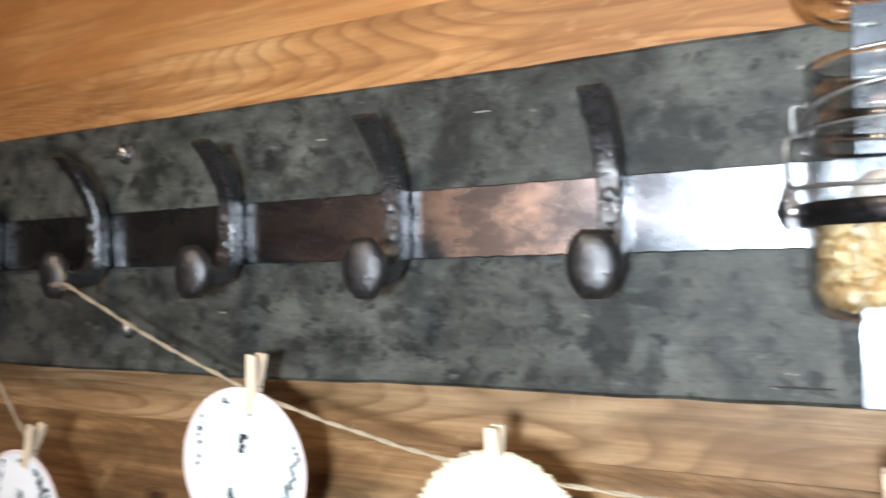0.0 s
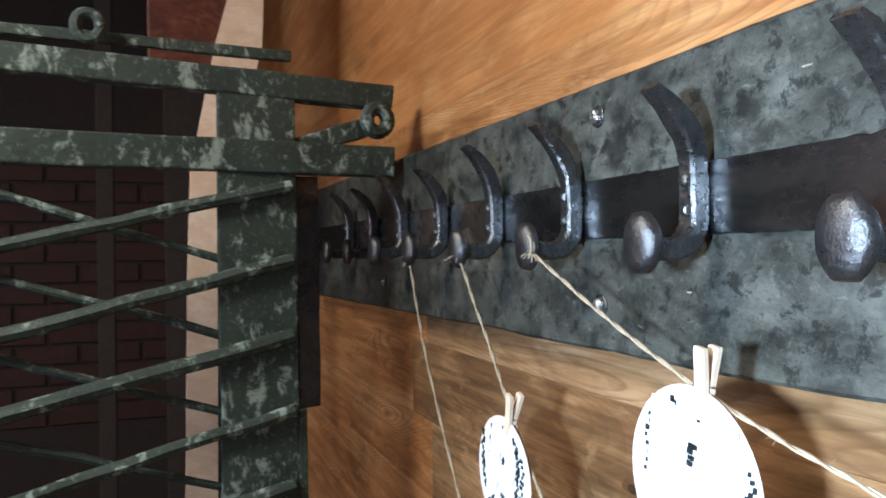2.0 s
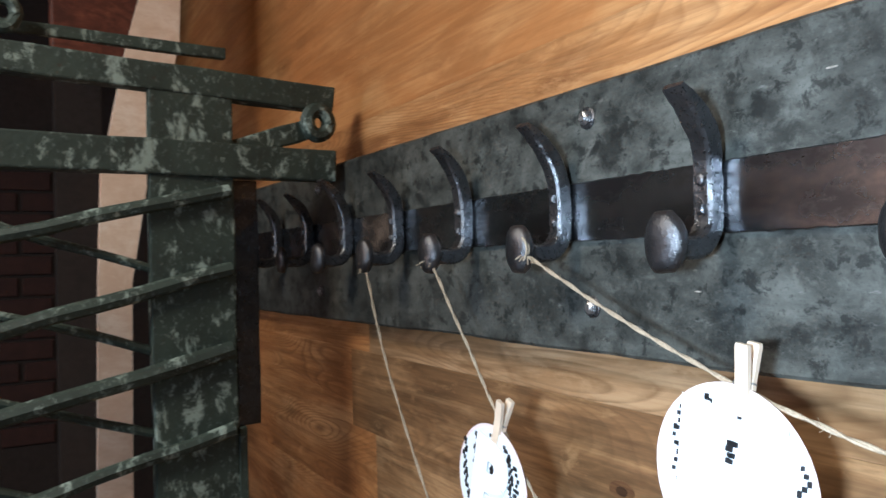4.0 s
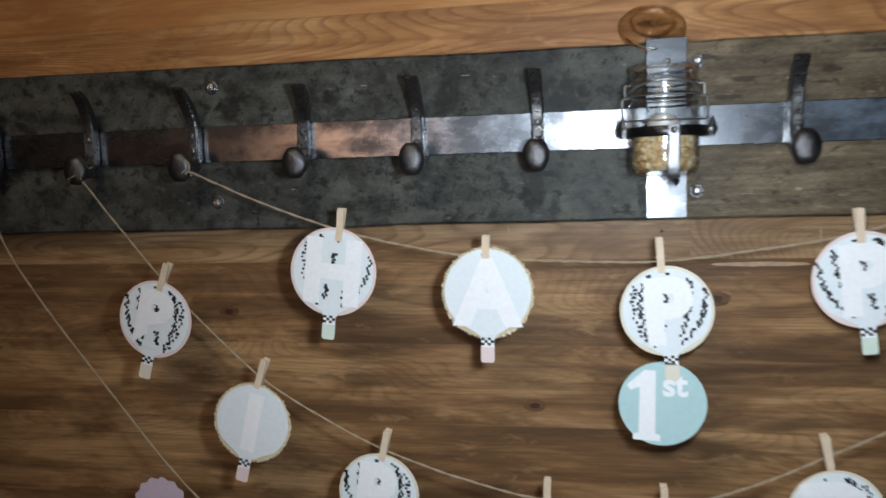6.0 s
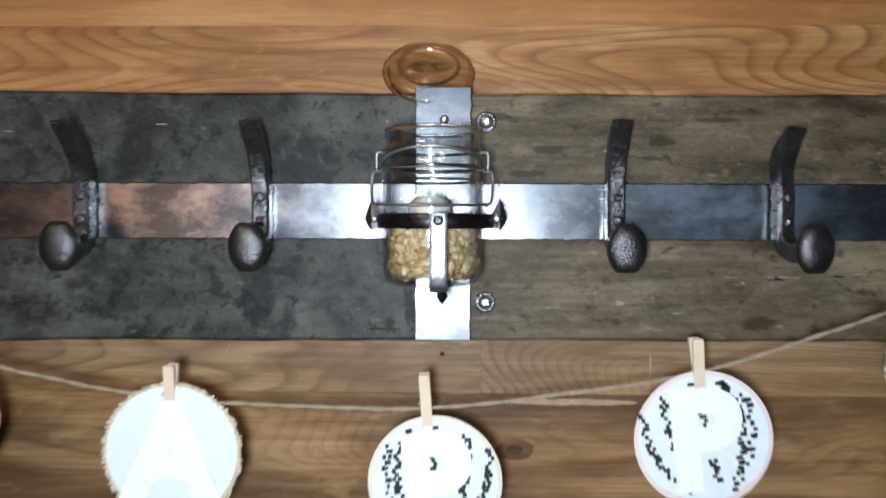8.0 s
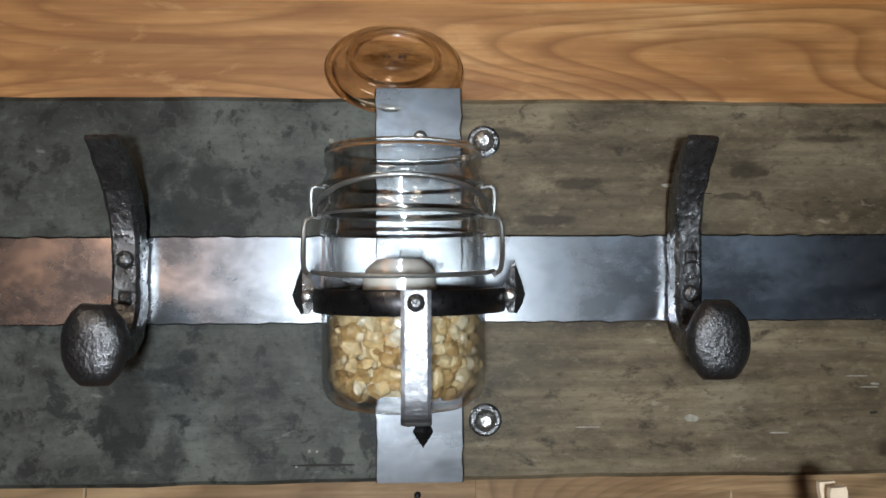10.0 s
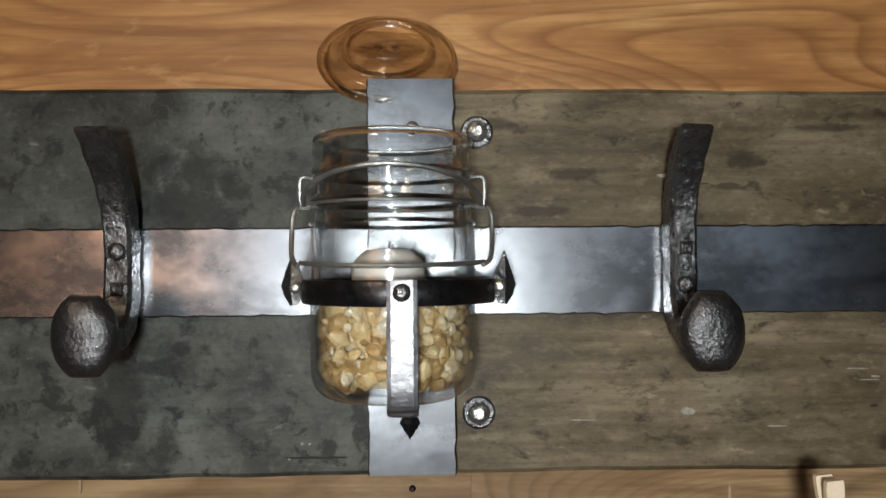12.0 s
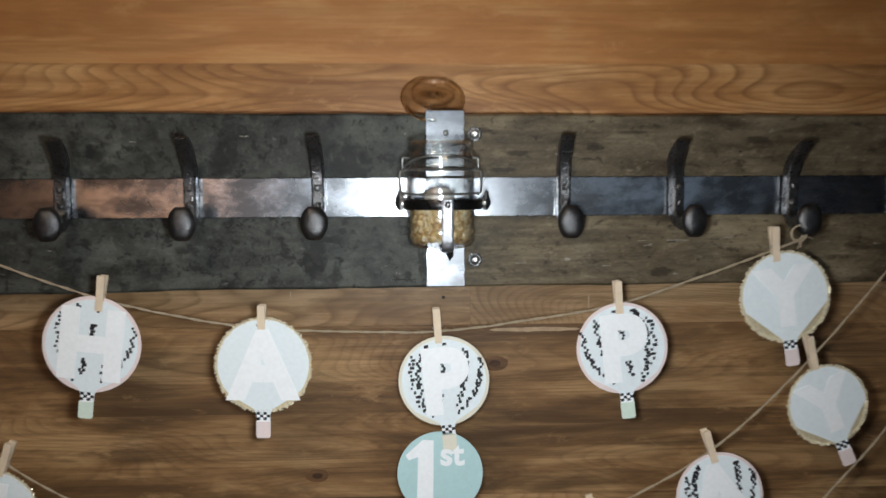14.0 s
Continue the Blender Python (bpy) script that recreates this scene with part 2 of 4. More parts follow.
# Iron staining; the large blotches near z = 1.66 also paint in the hooks' shadows.
L_STAINS_AND_SHADE = [(-0.172, 1.538, 0.02, 0.034), (-0.121, 1.570, 0.007, 0.005), (-0.137, 1.572, 0.006, 0.004), (-0.150, 1.56, 0.02, 0.006), (-0.128, 1.662, 0.03, 0.038), (-0.288, 1.662, 0.026, 0.034), (-0.105, 1.663, 0.01, 0.006), (-0.448, 1.66, 0.024, 0.03), (-0.34, 1.548, 0.02, 0.008), (-0.61, 1.665, 0.02, 0.025), (-0.145, 1.515, 0.010, 0.02)]
R_STAINS = [(0.093, 1.673, 0.018, 0.0048), (0.201, 1.681, 0.013, 0.0065), (0.076, 1.651, 0.022, 0.0035), (0.189, 1.665, 0.010, 0.003), (0.291, 1.513, 0.017, 0.008), (0.05, 1.703, 0.014, 0.004), (0.34, 1.53, 0.006, 0.004), (0.42, 1.69, 0.02, 0.006), (0.25, 1.70, 0.03, 0.003)]
M_BOARD_L = weathered_board("grey_barn_board", (0.019, 0.02, 0.0178), (0.062, 0.064, 0.055), (0.112, 0.115, 0.1), (0.2, 0.2, 0.18), L_STAINS_AND_SHADE, 0.2, 1.6, (0.4, 0.47))
M_BOARD_R = weathered_board("brown_barn_board", (0.046, 0.034, 0.020), (0.145, 0.113, 0.068), (0.245, 0.197, 0.126), (0.36, 0.31, 0.23), R_STAINS, 0.45, 1.0)
M_STEEL = brushed_steel("brushed_steel_strip", (0.36, 0.375, 0.4), 0.2)
M_IRON = forged_iron("blackened_spike_iron", (0.165, 0.163, 0.165), 0.27, 0.85)
M_HEAD = forged_iron("dull_spike_head_iron", (0.12, 0.118, 0.12), 0.31, 0.6, 430.0, 1.0)
M_STRAP = forged_iron("worn_bright_iron", (0.22, 0.22, 0.23), 0.34, 0.22)
M_IRON_DARK = forged_iron("black_bracket_iron", (0.05, 0.048, 0.05), 0.28, 0.12)
M_BOLT = forged_iron("bright_bolt_steel", (0.55, 0.54, 0.52), 0.25)
M_WIRE = forged_iron("galvanised_wire", (0.38, 0.38, 0.365), 0.42)
M_GLASS = thin_glass("clear_jar_glass", (0.975, 0.978, 0.975), 0.09)
M_AMBER = thin_glass("amber_lid_glass", (0.985, 0.955, 0.9), 0.12)
n = Nodes("solid_glass")
M_SOLID_GLASS = n.done((0.96, 0.98, 0.97), 0.02, 0.0, Transmission_Weight=1.0, IOR=1.5)
n = Nodes("solid_amber_glass")
M_SOLID_AMBER = n.done((0.97, 0.9, 0.78), 0.02, 0.0, Transmission_Weight=1.0, IOR=1.5)
M_WHITE = paper("white_card", (0.89, 0.91, 0.93))
M_BLUEGREY = paper("pale_blue_grey_card", (0.77, 0.835, 0.865))
M_PINK = paper("pale_pink_card", (0.78, 0.66, 0.64))
M_MINT = paper("pale_mint_card", (0.66, 0.76, 0.66))
M_AQUA = paper("aqua_card", (0.46, 0.65, 0.66))
M_LILAC = paper("lilac_card", (0.62, 0.52, 0.62))
M_CREAM = paper("cream_card", (0.74, 0.7, 0.58))
M_INK = mottled("black_ink", (0.015, 0.015, 0.016), 200, 0.5)
M_GOLD = mottled("gold_glitter", (0.95, 0.86, 0.64), 300, 0.22, 0.3, 0.25)
M_GOLD_CARD = mottled("gold_glitter_card", (0.8, 0.69, 0.46), 400, 0.32, 0.5, 0.25)
M_PEG = mottled("bare_birch", (0.78, 0.63, 0.46), 60, 0.6, 0.2)
M_TWINE = mottled("jute_twine", (0.46, 0.37, 0.25), 400, 0.85, 0.5)
M_PAINT = peeling_paint("peeling_green_paint", (0.038, 0.056, 0.044), (0.34, 0.42, 0.37), (0.04, 0.03, 0.02))
M_WAX = paper("candle_wax", (0.75, 0.73, 0.68), 0.4)
M_CASING = grained_wood("cream_pine_casing", (0.66, 0.48, 0.34), (0.76, 0.6, 0.46), (0.82, 0.69, 0.56), 0.5, 4, 0.3)
M_SCRAPED = mottled("scraped_bare_wood", (0.5, 0.35, 0.21), 60, 0.6, 0.45)
M_FLECK = mottled("worn_pale_wood", (0.36, 0.33, 0.27), 300, 0.7, 0.7)
M_CRACK = mottled("dark_crack", (0.02, 0.016, 0.012), 200, 0.8, 0.5)
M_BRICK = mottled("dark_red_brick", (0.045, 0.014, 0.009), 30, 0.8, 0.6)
M_REDWOOD = grained_wood("dark_red_wood", (0.05, 0.014, 0.008), (0.12, 0.035, 0.018), (0.18, 0.06, 0.03), 0.5, 6)
# Near-black base for the west wall and the uprights before it.
M_MORTAR = mottled("near_black_mortar", (0.03, 0.022, 0.018), 60, 0.9, 0.5)
M_FLOOR = grained_wood("floor_boards", (0.06, 0.03, 0.015), (0.13, 0.07, 0.03), (0.2, 0.11, 0.05), 0.4, 6)
M_DARKWALL = grained_wood("dark_room_boards", (0.03, 0.014, 0.007), (0.07, 0.035, 0.016), (0.11, 0.06, 0.03), 0.55, 6)

n = Nodes("river_pebbles")
isl = n.add("ShaderNodeNewGeometry").outputs["Random Per Island"]
peb = n.ramp(isl, (0.0, (0.32, 0.2, 0.075)), (0.25, (0.52, 0.34, 0.14)), (0.55, (0.68, 0.5, 0.24)), (0.8, (0.78, 0.62, 0.36)), (1.0, (0.85, 0.76, 0.56)))
spk = n.noise(n.coords((300.0,) * 3), 1.0, 3.0, 0.6)
peb = n.mix(n.ramp(spk, (0.3, 0.4), (0.6, 0.0)), peb, (0.12, 0.07, 0.03))
M_PEBBLE = n.done(peb, 0.4)


# ---- mesh helpers ----
def link(name, bm, material, smooth=False):
    data = bpy.data.meshes.new(name)
    bmesh.ops.recalc_face_normals(bm, faces=bm.faces)
    bm.to_mesh(data)
    bm.free()
    data.materials.append(material)
    if smooth:
        data.shade_smooth()
    return new(name, data)


def part(name, bm, material, parent, label="", smooth=False):
    ob = link(name, bm, material, smooth)
    ob.parent = parent
    return tagged(ob, label)


def thing(name, label, category, group="", kind="", place=None):
    ob = new(name)
    ob.empty_display_size = 0.02
    if place is not None:
        ob.matrix_world = place
    return tagged(ob, label, category, group, kind)


def add_box(bm, lo, hi, bevel=0.0):
    m = Matrix.Translation([(a + b) / 2 for a, b in zip(lo, hi)]) @ Matrix.Diagonal([b - a for a, b in zip(lo, hi)] + [1])
    made = bmesh.ops.create_cube(bm, size=1, matrix=m)
    if bevel:
        edges = list({e for v in made["verts"] for e in v.link_edges})
        bmesh.ops.bevel(bm, geom=edges, offset=bevel, segments=2, affect="EDGES", profile=0.6)
    return bm


def box(lo, hi, bevel=0.0):
    return add_box(bmesh.new(), lo, hi, bevel)


def skin(bm, loops, closed=False, caps=True):
    """Faces between loops of equal length."""
    rows = [[bm.verts.new(p) for p in loop] for loop in loops]
    k = len(rows[0])
    pairs = list(zip(rows, rows[1:])) + ([(rows[-1], rows[0])] if closed else [])
    for a, b in pairs:
        for i in range(k):
            bm.faces.new((a[i], a[(i + 1) % k], b[(i + 1) % k], b[i]))
    if caps and not closed:
        bm.faces.new(rows[0])
        bm.faces.new(rows[-1])
    return bm


def lathe(bm, profile, centre=(0, 0, 0), segs=32):
    """A solid of revolution round z through centre; profile: rows of radius and height, a closed ring of rows."""
    cx, cy, cz = centre
    loops = [[(cx + r * math.cos(a), cy + r * math.sin(a), cz + h) for r, h in profile] for a in (2 * math.pi * i / segs for i in range(segs))]
    return skin(bm, loops, closed=True)


def tube(bm, points, radius, segs=8, closed=False, twist=0.0):
    pts = [Vector(p) for p in points]
    loops, side = [], None
    for i, p in enumerate(pts):
        a = pts[i - 1] if (i or closed) else p
        b = pts[(i + 1) % len(pts)] if (i < len(pts) - 1 or closed) else p
        d = (b - a).normalized()
        if side is None:
            side = d.orthogonal().normalized()
        side = (side - d * side.dot(d)).normalized()
        up = d.cross(side)
        r = radius[i] if isinstance(radius, (list, tuple)) else radius
        loops.append([p + r * (math.cos(t) * side + math.sin(t) * up) for t in (2 * math.pi * k / segs + twist * i for k in range(segs))])
    return skin(bm, loops, closed)


def smooth_path(points, steps=6):
    """Catmull-Rom through the points."""
    p = [Vector(points[0]) * 2 - Vector(points[1]), *map(Vector, points), Vector(points[-1]) * 2 - Vector(points[-2])]
    out = []
    for a, b, c, d in zip(p, p[1:], p[2:], p[3:]):
        for i in range(steps):
            t = i / steps
            out.append(0.5 * (2 * b + (c - a) * t + (2 * a - 5 * b + 4 * c - d) * t * t + (3 * b - a - 3 * c + d) * t ** 3))
    return out + [Vector(points[-1])]


def slab(bm, outline, y0, y1):
    """An outline of x, z pairs given depth along y."""
    return skin(bm, [[(x, y0, z) for x, z in outline], [(x, y1, z) for x, z in outline]])


def shifted(dx, bm):
    bm.transform(Matrix.Translation((dx, 0, 0)))
    return ragged(bm, 0.0003, 120, 4)


def ragged(bm, amount, scale, seed):
    for v in bm.verts:
        v.co += amount * noise.noise_vector(v.co * scale + Vector((seed, seed * 2, 0)))
    return bm


# ---- the room ----
WALL_Y = 0.05
BOARD_Y, BOARD_TOP, BOARD_BOTTOM = 0.012, 1.7245, 1.495
wall = tagged(link("wall_north", box((-3.2, WALL_Y + 0.02, 0), (2.6, WALL_Y + 0.14, 2.6)), M_DARKWALL), "wooden plank wall behind the coat rack", "wall", kind="structure")
# Out of view; its tint is picked for the copper mirrored in the steel.
tagged(link("wall_south", box((-3.2, -3.3, 0), (2.6, -3.2, 2.6)), M_SOUTH), "pale reddish boarded wall", "wall", kind="structure")
tagged(link("wall_east", box((2.6, -3.3, 0), (2.7, WALL_Y + 0.14, 2.6)), M_DARKWALL), "dark boarded wall", "wall", kind="structure")
wall_west = tagged(link("wall_west", box((-3.3, -3.3, 0), (-3.2, WALL_Y + 0.14, 2.6)), M_MORTAR), "dark brick wall", "wall", kind="structure")
tagged(link("floor", box((-3.3, -3.3, -0.1), (2.7, WALL_Y + 0.14, 0)), M_FLOOR), "dark wooden floor", "floor", kind="structure")
tagged(link("ceiling", box((-3.3, -3.3, 2.6), (2.7, WALL_Y + 0.14, 2.7)), M_DARKWALL), "dark wooden ceiling", "ceiling", kind="structure")


def plank(z0, z1, x0, x1, material, proud=0.0):
    bm = box((x0, WALL_Y - proud, z0), (x1, WALL_Y + 0.02, z1), 0.0003)
    return part("plank", bm, material, wall)


# Below z = 1.60 the planks turn orange left of about x = -1.2.
for z0, z1, x0, x1, mat, proud in (
    (1.925, 2.16, -3.2, 2.6, M_PINE_PLAIN, 0.0), (2.16, 2.6, -3.2, 2.6, M_PINE_PLAIN, 0.001), (1.60, 1.796, -3.2, 2.6, M_PINE, 0.001), (1.796, 1.925, -3.2, 2.6, M_PINE_PLAIN, 0.001),
    (1.438, 1.60, -3.2, -1.2, M_PINE, 0.0), (1.438, 1.60, -1.2, 0.036, M_WALL_LIGHT, 0.0), (1.438, 1.60, 0.036, 2.6, M_WALL_LIGHT, 0.001),
    *[(z0, z1, x0, x1, mat, proud) for z0, z1, proud in ((1.315, 1.438, 0.001), (1.195, 1.315, 0.0), (1.06, 1.195, 0.001), (0.9, 1.06, 0.0), (0.7, 0.9, 0.001), (0.35, 0.7, 0.0), (0.0, 0.35, 0.001))
      for x0, x1, mat in ((-3.2, -1.2 + 0.07 * math.sin(z0 * 37), M_PINE), (-1.2 + 0.07 * math.sin(z0 * 37), 2.6, M_WALL))],
):
    plank(z0, z1, x0, x1, mat, proud)


def rivet(bm, x, y, z, r, square=False):
    """A domed or squarish forged head facing the room."""
    segs = 4 if square else 10
    turn = math.pi / 4 if square else 0
    rows = [(1.0, 0.0), (1.0, 0.35), (0.8, 0.62), (0.45, 0.8)]
    skin(bm, [[(x + r * k * math.cos(turn + 2 * math.pi * i / segs), y - r * h, z + r * k * math.sin(turn + 2 * math.pi * i / segs)) for i in range(segs)] for k, h in rows])
    return bm


def mark(name, x0, x1, z0, z1, material, seed, face=WALL_Y - 0.0012, parent=wall):
    """A shallow bare patch, fleck or scratch in a wooden face."""
    nn = 22
    top, low = [], []
    for i in range(nn + 1):
        t = i / nn
        x = x0 + (x1 - x0) * t
        swell = math.sin(math.pi * min(1, max(0, t))) ** 0.4
        mid, half = (z0 + z1) / 2, (z1 - z0) / 2 * swell
        top.append((x, mid + half * (0.75 + 0.5 * noise.noise((x * 90, seed, 0)))))
        low.append((x, mid - half * (0.75 + 0.5 * noise.noise((x * 90, seed, 4)))))
    part(name, slab(bmesh.new(), top + low[::-1], face - 0.001, face + 0.0007), material, parent)


mark("bare_patch", 0.062, 0.19, 1.4265, 1.4345, M_SCRAPED, 1.0)
mark("scratch", -0.2125, -0.211, 1.474, 1.488, M_SCRAPED, 2.0)
mark("scratch", 0.2005, 0.2025, 1.452, 1.481, M_SCRAPED, 3.0)
part("nail_head", rivet(bmesh.new(), -0.0015, WALL_Y - 0.0015, 1.477, 0.0022), M_IRON_DARK, wall)
for kx, kz, kw in ((-0.179, 1.227, 0.016), (-0.645, 1.362, 0.016), (0.07, 1.383, 0.018)):
    for grow, mat, deep in ((1.0, M_KNOT, 0.0016), (0.45, M_KNOT_CORE, 0.0020)):
        part("knot_ring", slab(bmesh.new(), [(kx + kw * grow * math.cos(a) * (1 + 0.2 * noise.noise((a, kx, 0))), kz + 0.6 * kw * grow * math.sin(a)) for a in (2 * math.pi * i / 20 for i in range(20))], WALL_Y - deep, WALL_Y - 0.0005), mat, wall)


# ---- the coat rack ----
def board(x0, x1, material, seed, label, lean):
    """A thick rough-sawn board with an uneven edge."""
    bm = bmesh.new()
    steps, loops = 60, []
    for i in range(steps + 1):
        x = x0 + (x1 - x0) * i / steps
        top = BOARD_TOP + 0.0025 * noise.noise((x * 6, seed, 0)) + 0.001 * noise.noise((x * 40, seed, 3)) - lean * x
        low = BOARD_BOTTOM + 0.003 * noise.noise((x * 5, seed, 7)) + 0.0012 * noise.noise((x * 35, seed, 9)) + lean * x
        y, d = BOARD_Y, 0.003
        loops.append([(x, y + d, top), (x, y, top - d), (x, y, low + d), (x, y + d, low), (x, WALL_Y - 0.001, low), (x, WALL_Y - 0.001, top)])
    return tagged(link("backboard", skin(bm, loops), material), label, "board", "boards of the coat rack")


board_left = board(-1.95, -0.0006, M_BOARD_L, 1.0, "thick grey weathered barn board screwed to the plank wall", 0.006)
board_right = board(0.0006, 1.3, M_BOARD_R, 4.0, "thick brown weathered barn board screwed to the plank wall", 0.004)


for i, (x0, x1, z0, z1) in enumerate(((-0.0535, -0.0505, 1.6975, 1.7), (-0.066, -0.0645, 1.5135, 1.5155), (-0.0615, -0.06, 1.5135, 1.515), (-0.0735, -0.072, 1.5045, 1.507), (-0.268, -0.256, 1.695, 1.6968), (-0.41, -0.402, 1.6885, 1.6902), (-0.52, -0.514, 1.547, 1.549))):
    mark("pale_fleck", x0, x1, z0, z1, M_FLECK, 20.0 + i, BOARD_Y + 0.0004, board_left)
mark("crack", -0.076, -0.038, 1.5055, 1.5072, M_CRACK, 31.0, BOARD_Y + 0.0004, board_left)
rnd = random.Random(11)
for i in range(26):
    x, z = (rnd.uniform(0.255, 0.365), rnd.uniform(1.549, 1.5575)) if i < 10 else (rnd.uniform(0.04, 0.6), rnd.choice((rnd.uniform(1.505, 1.58), rnd.uniform(1.65, 1.715))))
    half, tall = rnd.uniform(0.0025, 0.009), rnd.uniform(0.0005, 0.0012)
    mark("scratch" if i % 4 else "crack", x - half, x + half, z - tall, z + tall, M_FLECK if i % 4 else M_CRACK, 40.0 + i, BOARD_Y + 0.0005, board_right)
mark("scratch", 0.159, 0.1675, 1.5285, 1.5340, M_FLECK, 70.0, BOARD_Y + 0.0005, board_right)


def flat_bar(name, x0, x1, z0, z1, y0, y1, seed, along_x, label):
    """Steel flat bar whose long edges were dressed with a hammer."""
    bm = bmesh.new()
    loops = []
    length = (x1 - x0) if along_x else (z1 - z0)
    steps = int(length / 0.004)
    for i in range(steps + 1):
        s = i / steps
        w = 0.0012 * noise.noise((s * length * 110, seed, 0)), 0.0012 * noise.noise((s * length * 110, seed, 5))
        if along_x:
            x = x0 + s * length
            ring = [(x, y1, z0 + w[0]), (x, y0 + 0.0008, z0 + w[0]), (x, y0, z0 + w[0] + 0.0008), (x, y0, z1 + w[1] - 0.0008), (x, y0 + 0.0008, z1 + w[1]), (x, y1, z1 + w[1])]
        else:
            z = z0 + s * length
            ring = [(x0 + w[0], y1, z), (x0 + w[0], y0 + 0.0008, z), (x0 + w[0] + 0.0008, y0, z), (x1 + w[1] - 0.0008, y0, z), (x1 + w[1], y0 + 0.0008, z), (x1 + w[1], y1, z)]
        loops.append(ring)
    return tagged(link(name, skin(bm, loops), M_STEEL), label, "steel bar")


flat_bar("steel_strip", -1.9, 1.25, 1.590, 1.6415, 0.0053, BOARD_Y - 0.0003, 2, True, "long brushed steel flat bar running along the board")
plate = flat_bar("steel_plate", -0.0254, 0.0254, 1.4985, 1.7275, 0.0, 0.005, 6, False, "upright brushed steel plate with hammered edges behind the jar")


def sweep_hook(bm, path, sizes):
    """A bar of rounded-square section along a path of y, z pairs in the plane x = 0."""
    pts = [Vector((0, y, z)) for y, z in path]
    loops = []
    for i, p in enumerate(pts):
        d = (pts[min(i + 1, len(pts) - 1)] - pts[max(i - 1, 0)]).normalized()
        out = d.cross(Vector((1, 0, 0))).normalized()
        w, t = sizes[i]
        c = 0.28
        ring = []
        for sx, so in ((1, 1 - c), (1 - c, 1), (c - 1, 1), (-1, 1 - c), (-1, c - 1), (c - 1, -1), (1 - c, -1), (1, c - 1)):
            ring.append(p + Vector((w / 2 * sx, 0, 0)) + out * (t / 2 * so))
        loops.append(ring)
    return skin(bm, loops)


def spike_hook(x, seed, turn, sway, lift, reach):
    """A rail spike bent into a coat hook, riveted to the strip."""
    rnd = random.Random(seed)
    hook = thing("spike_hook", "blackened iron rail spike bent into a coat hook", "coat hook", "hooks along the rack", place=pose(x, 0.0053, 1.615, 0, 0, turn))
    key = [(-0.046, 0.080 + lift), (-0.0355, 0.0725 + lift), (-0.0245, 0.0605 + lift * 0.7), (-0.0148, 0.045 + lift * 0.3), (-0.0095, 0.027), (-0.0085, 0.009), (-0.0085, -0.010), (-0.0105, -0.022), (-0.019, -0.032), (-0.034, -0.035), (-0.05, -0.033)]
    path = [(v.x, v.y) for v in smooth_path([(a, b, 0) for a, b in key], 4)]
    sizes = []
    for i in range(len(path)):
        s = i / (len(path) - 1)
        tip = max(0.0, 1 - s / 0.34)
        sizes.append((0.0160 + 0.0012 * tip + rnd.uniform(-0.0004, 0.0004), 0.0160 - 0.0120 * tip ** 1.7))
    bm = sweep_hook(bmesh.new(), path, sizes)
    for v in bm.verts:
        up = max(0.0, v.co.z - 0.02)
        v.co.x += sway * up
        v.co.y *= 1 + (reach - 1) * min(1, up / 0.03)
    part("shank", ragged(bm, 0.0007, 90, seed), M_IRON, hook)
    bm = bmesh.new()
    rows = [(0.5, 0.000), (0.88, 0.003), (1.0, 0.0068), (0.95, 0.0102), (0.80, 0.0132), (0.55, 0.0152), (0.25, 0.0160)]
    loops = []
    for k, h in rows:
        ring = []
        for i in range(24):
            a = 2 * math.pi * i / 24
            hz = max(-0.0207, min(0.0214, 0.0250 * math.sin(a)))
            hx = 0.0178 * math.copysign(abs(math.cos(a)) ** 0.8, math.cos(a)) * (1.0 - 0.25 * (abs(hz) / 0.0195) ** 3)
            ring.append((k * hx, -0.046 - h - 0.0015 * k * (1 - abs(hx) / 0.0172), -0.031 + k * hz))
        loops.append(ring)
    part("head", ragged(skin(bm, loops), 0.0011, 60, seed + 3), M_HEAD, hook, "blunt pitted oval spike head", True)
    for z, sq in ((0.013, seed % 2), (-0.008, (seed + 1) % 2)):
        part("rivet", rivet(bmesh.new(), 0.0005, -0.0155, z, 0.0052, sq), M_IRON, hook)
    return hook


HOOKS = [-1.48, -1.315, -1.155, -0.988, -0.824, -0.657, -0.492, -0.328, -0.1645, 0.1545, 0.303, 0.457, 0.612, 0.768, 0.93]
TURNS = [2, -3, 4, 0, 3, -2, 2, 0, -1, 2, 12, 4, -3, 2, 0]
SWAYS = [0.05, 0, -0.1, 0.1, 0.06, -0.05, 0.2, 0.06, -0.02, -0.04, -0.28, 0.0, 0, 0.1, 0]
LIFTS = [0, -0.004, 0.002, -0.006, 0, -0.002, -0.007, -0.005, -0.003, -0.003, -0.010, -0.012, -0.004, 0, 0]
REACH = [1, 1, 1, 1, 1, 1, 1.18, 1.2, 1, 0.96, 1, 1, 1, 1, 1]
for i, x in enumerate(HOOKS):
    spike_hook(x, i + 2, TURNS[i], SWAYS[i], LIFTS[i], REACH[i])

for x in (-1.30, -0.635, 0.039, 0.71):
    for z in (1.698, 1.532):
        b = thing("carriage_bolt", "bright round bolt head with washer in the board", "bolt", "bolts through the board", place=pose(x, BOARD_Y, z))
        part("washer", skin(bmesh.new(), [[(r * math.cos(a), y, r * math.sin(a)) for a in (2 * math.pi * i / 24 for i in range(24))] for r, y in ((0.0098, 0.0), (0.0098, -0.0012), (0.0085, -0.0018))]), M_IRON, b, "dark washer")
        part("bolt_head", ragged(rivet(bmesh.new(), 0, -0.0018, 0, 0.0066, False), 0.0005, 200, x * 9 + z), M_BOLT, b)

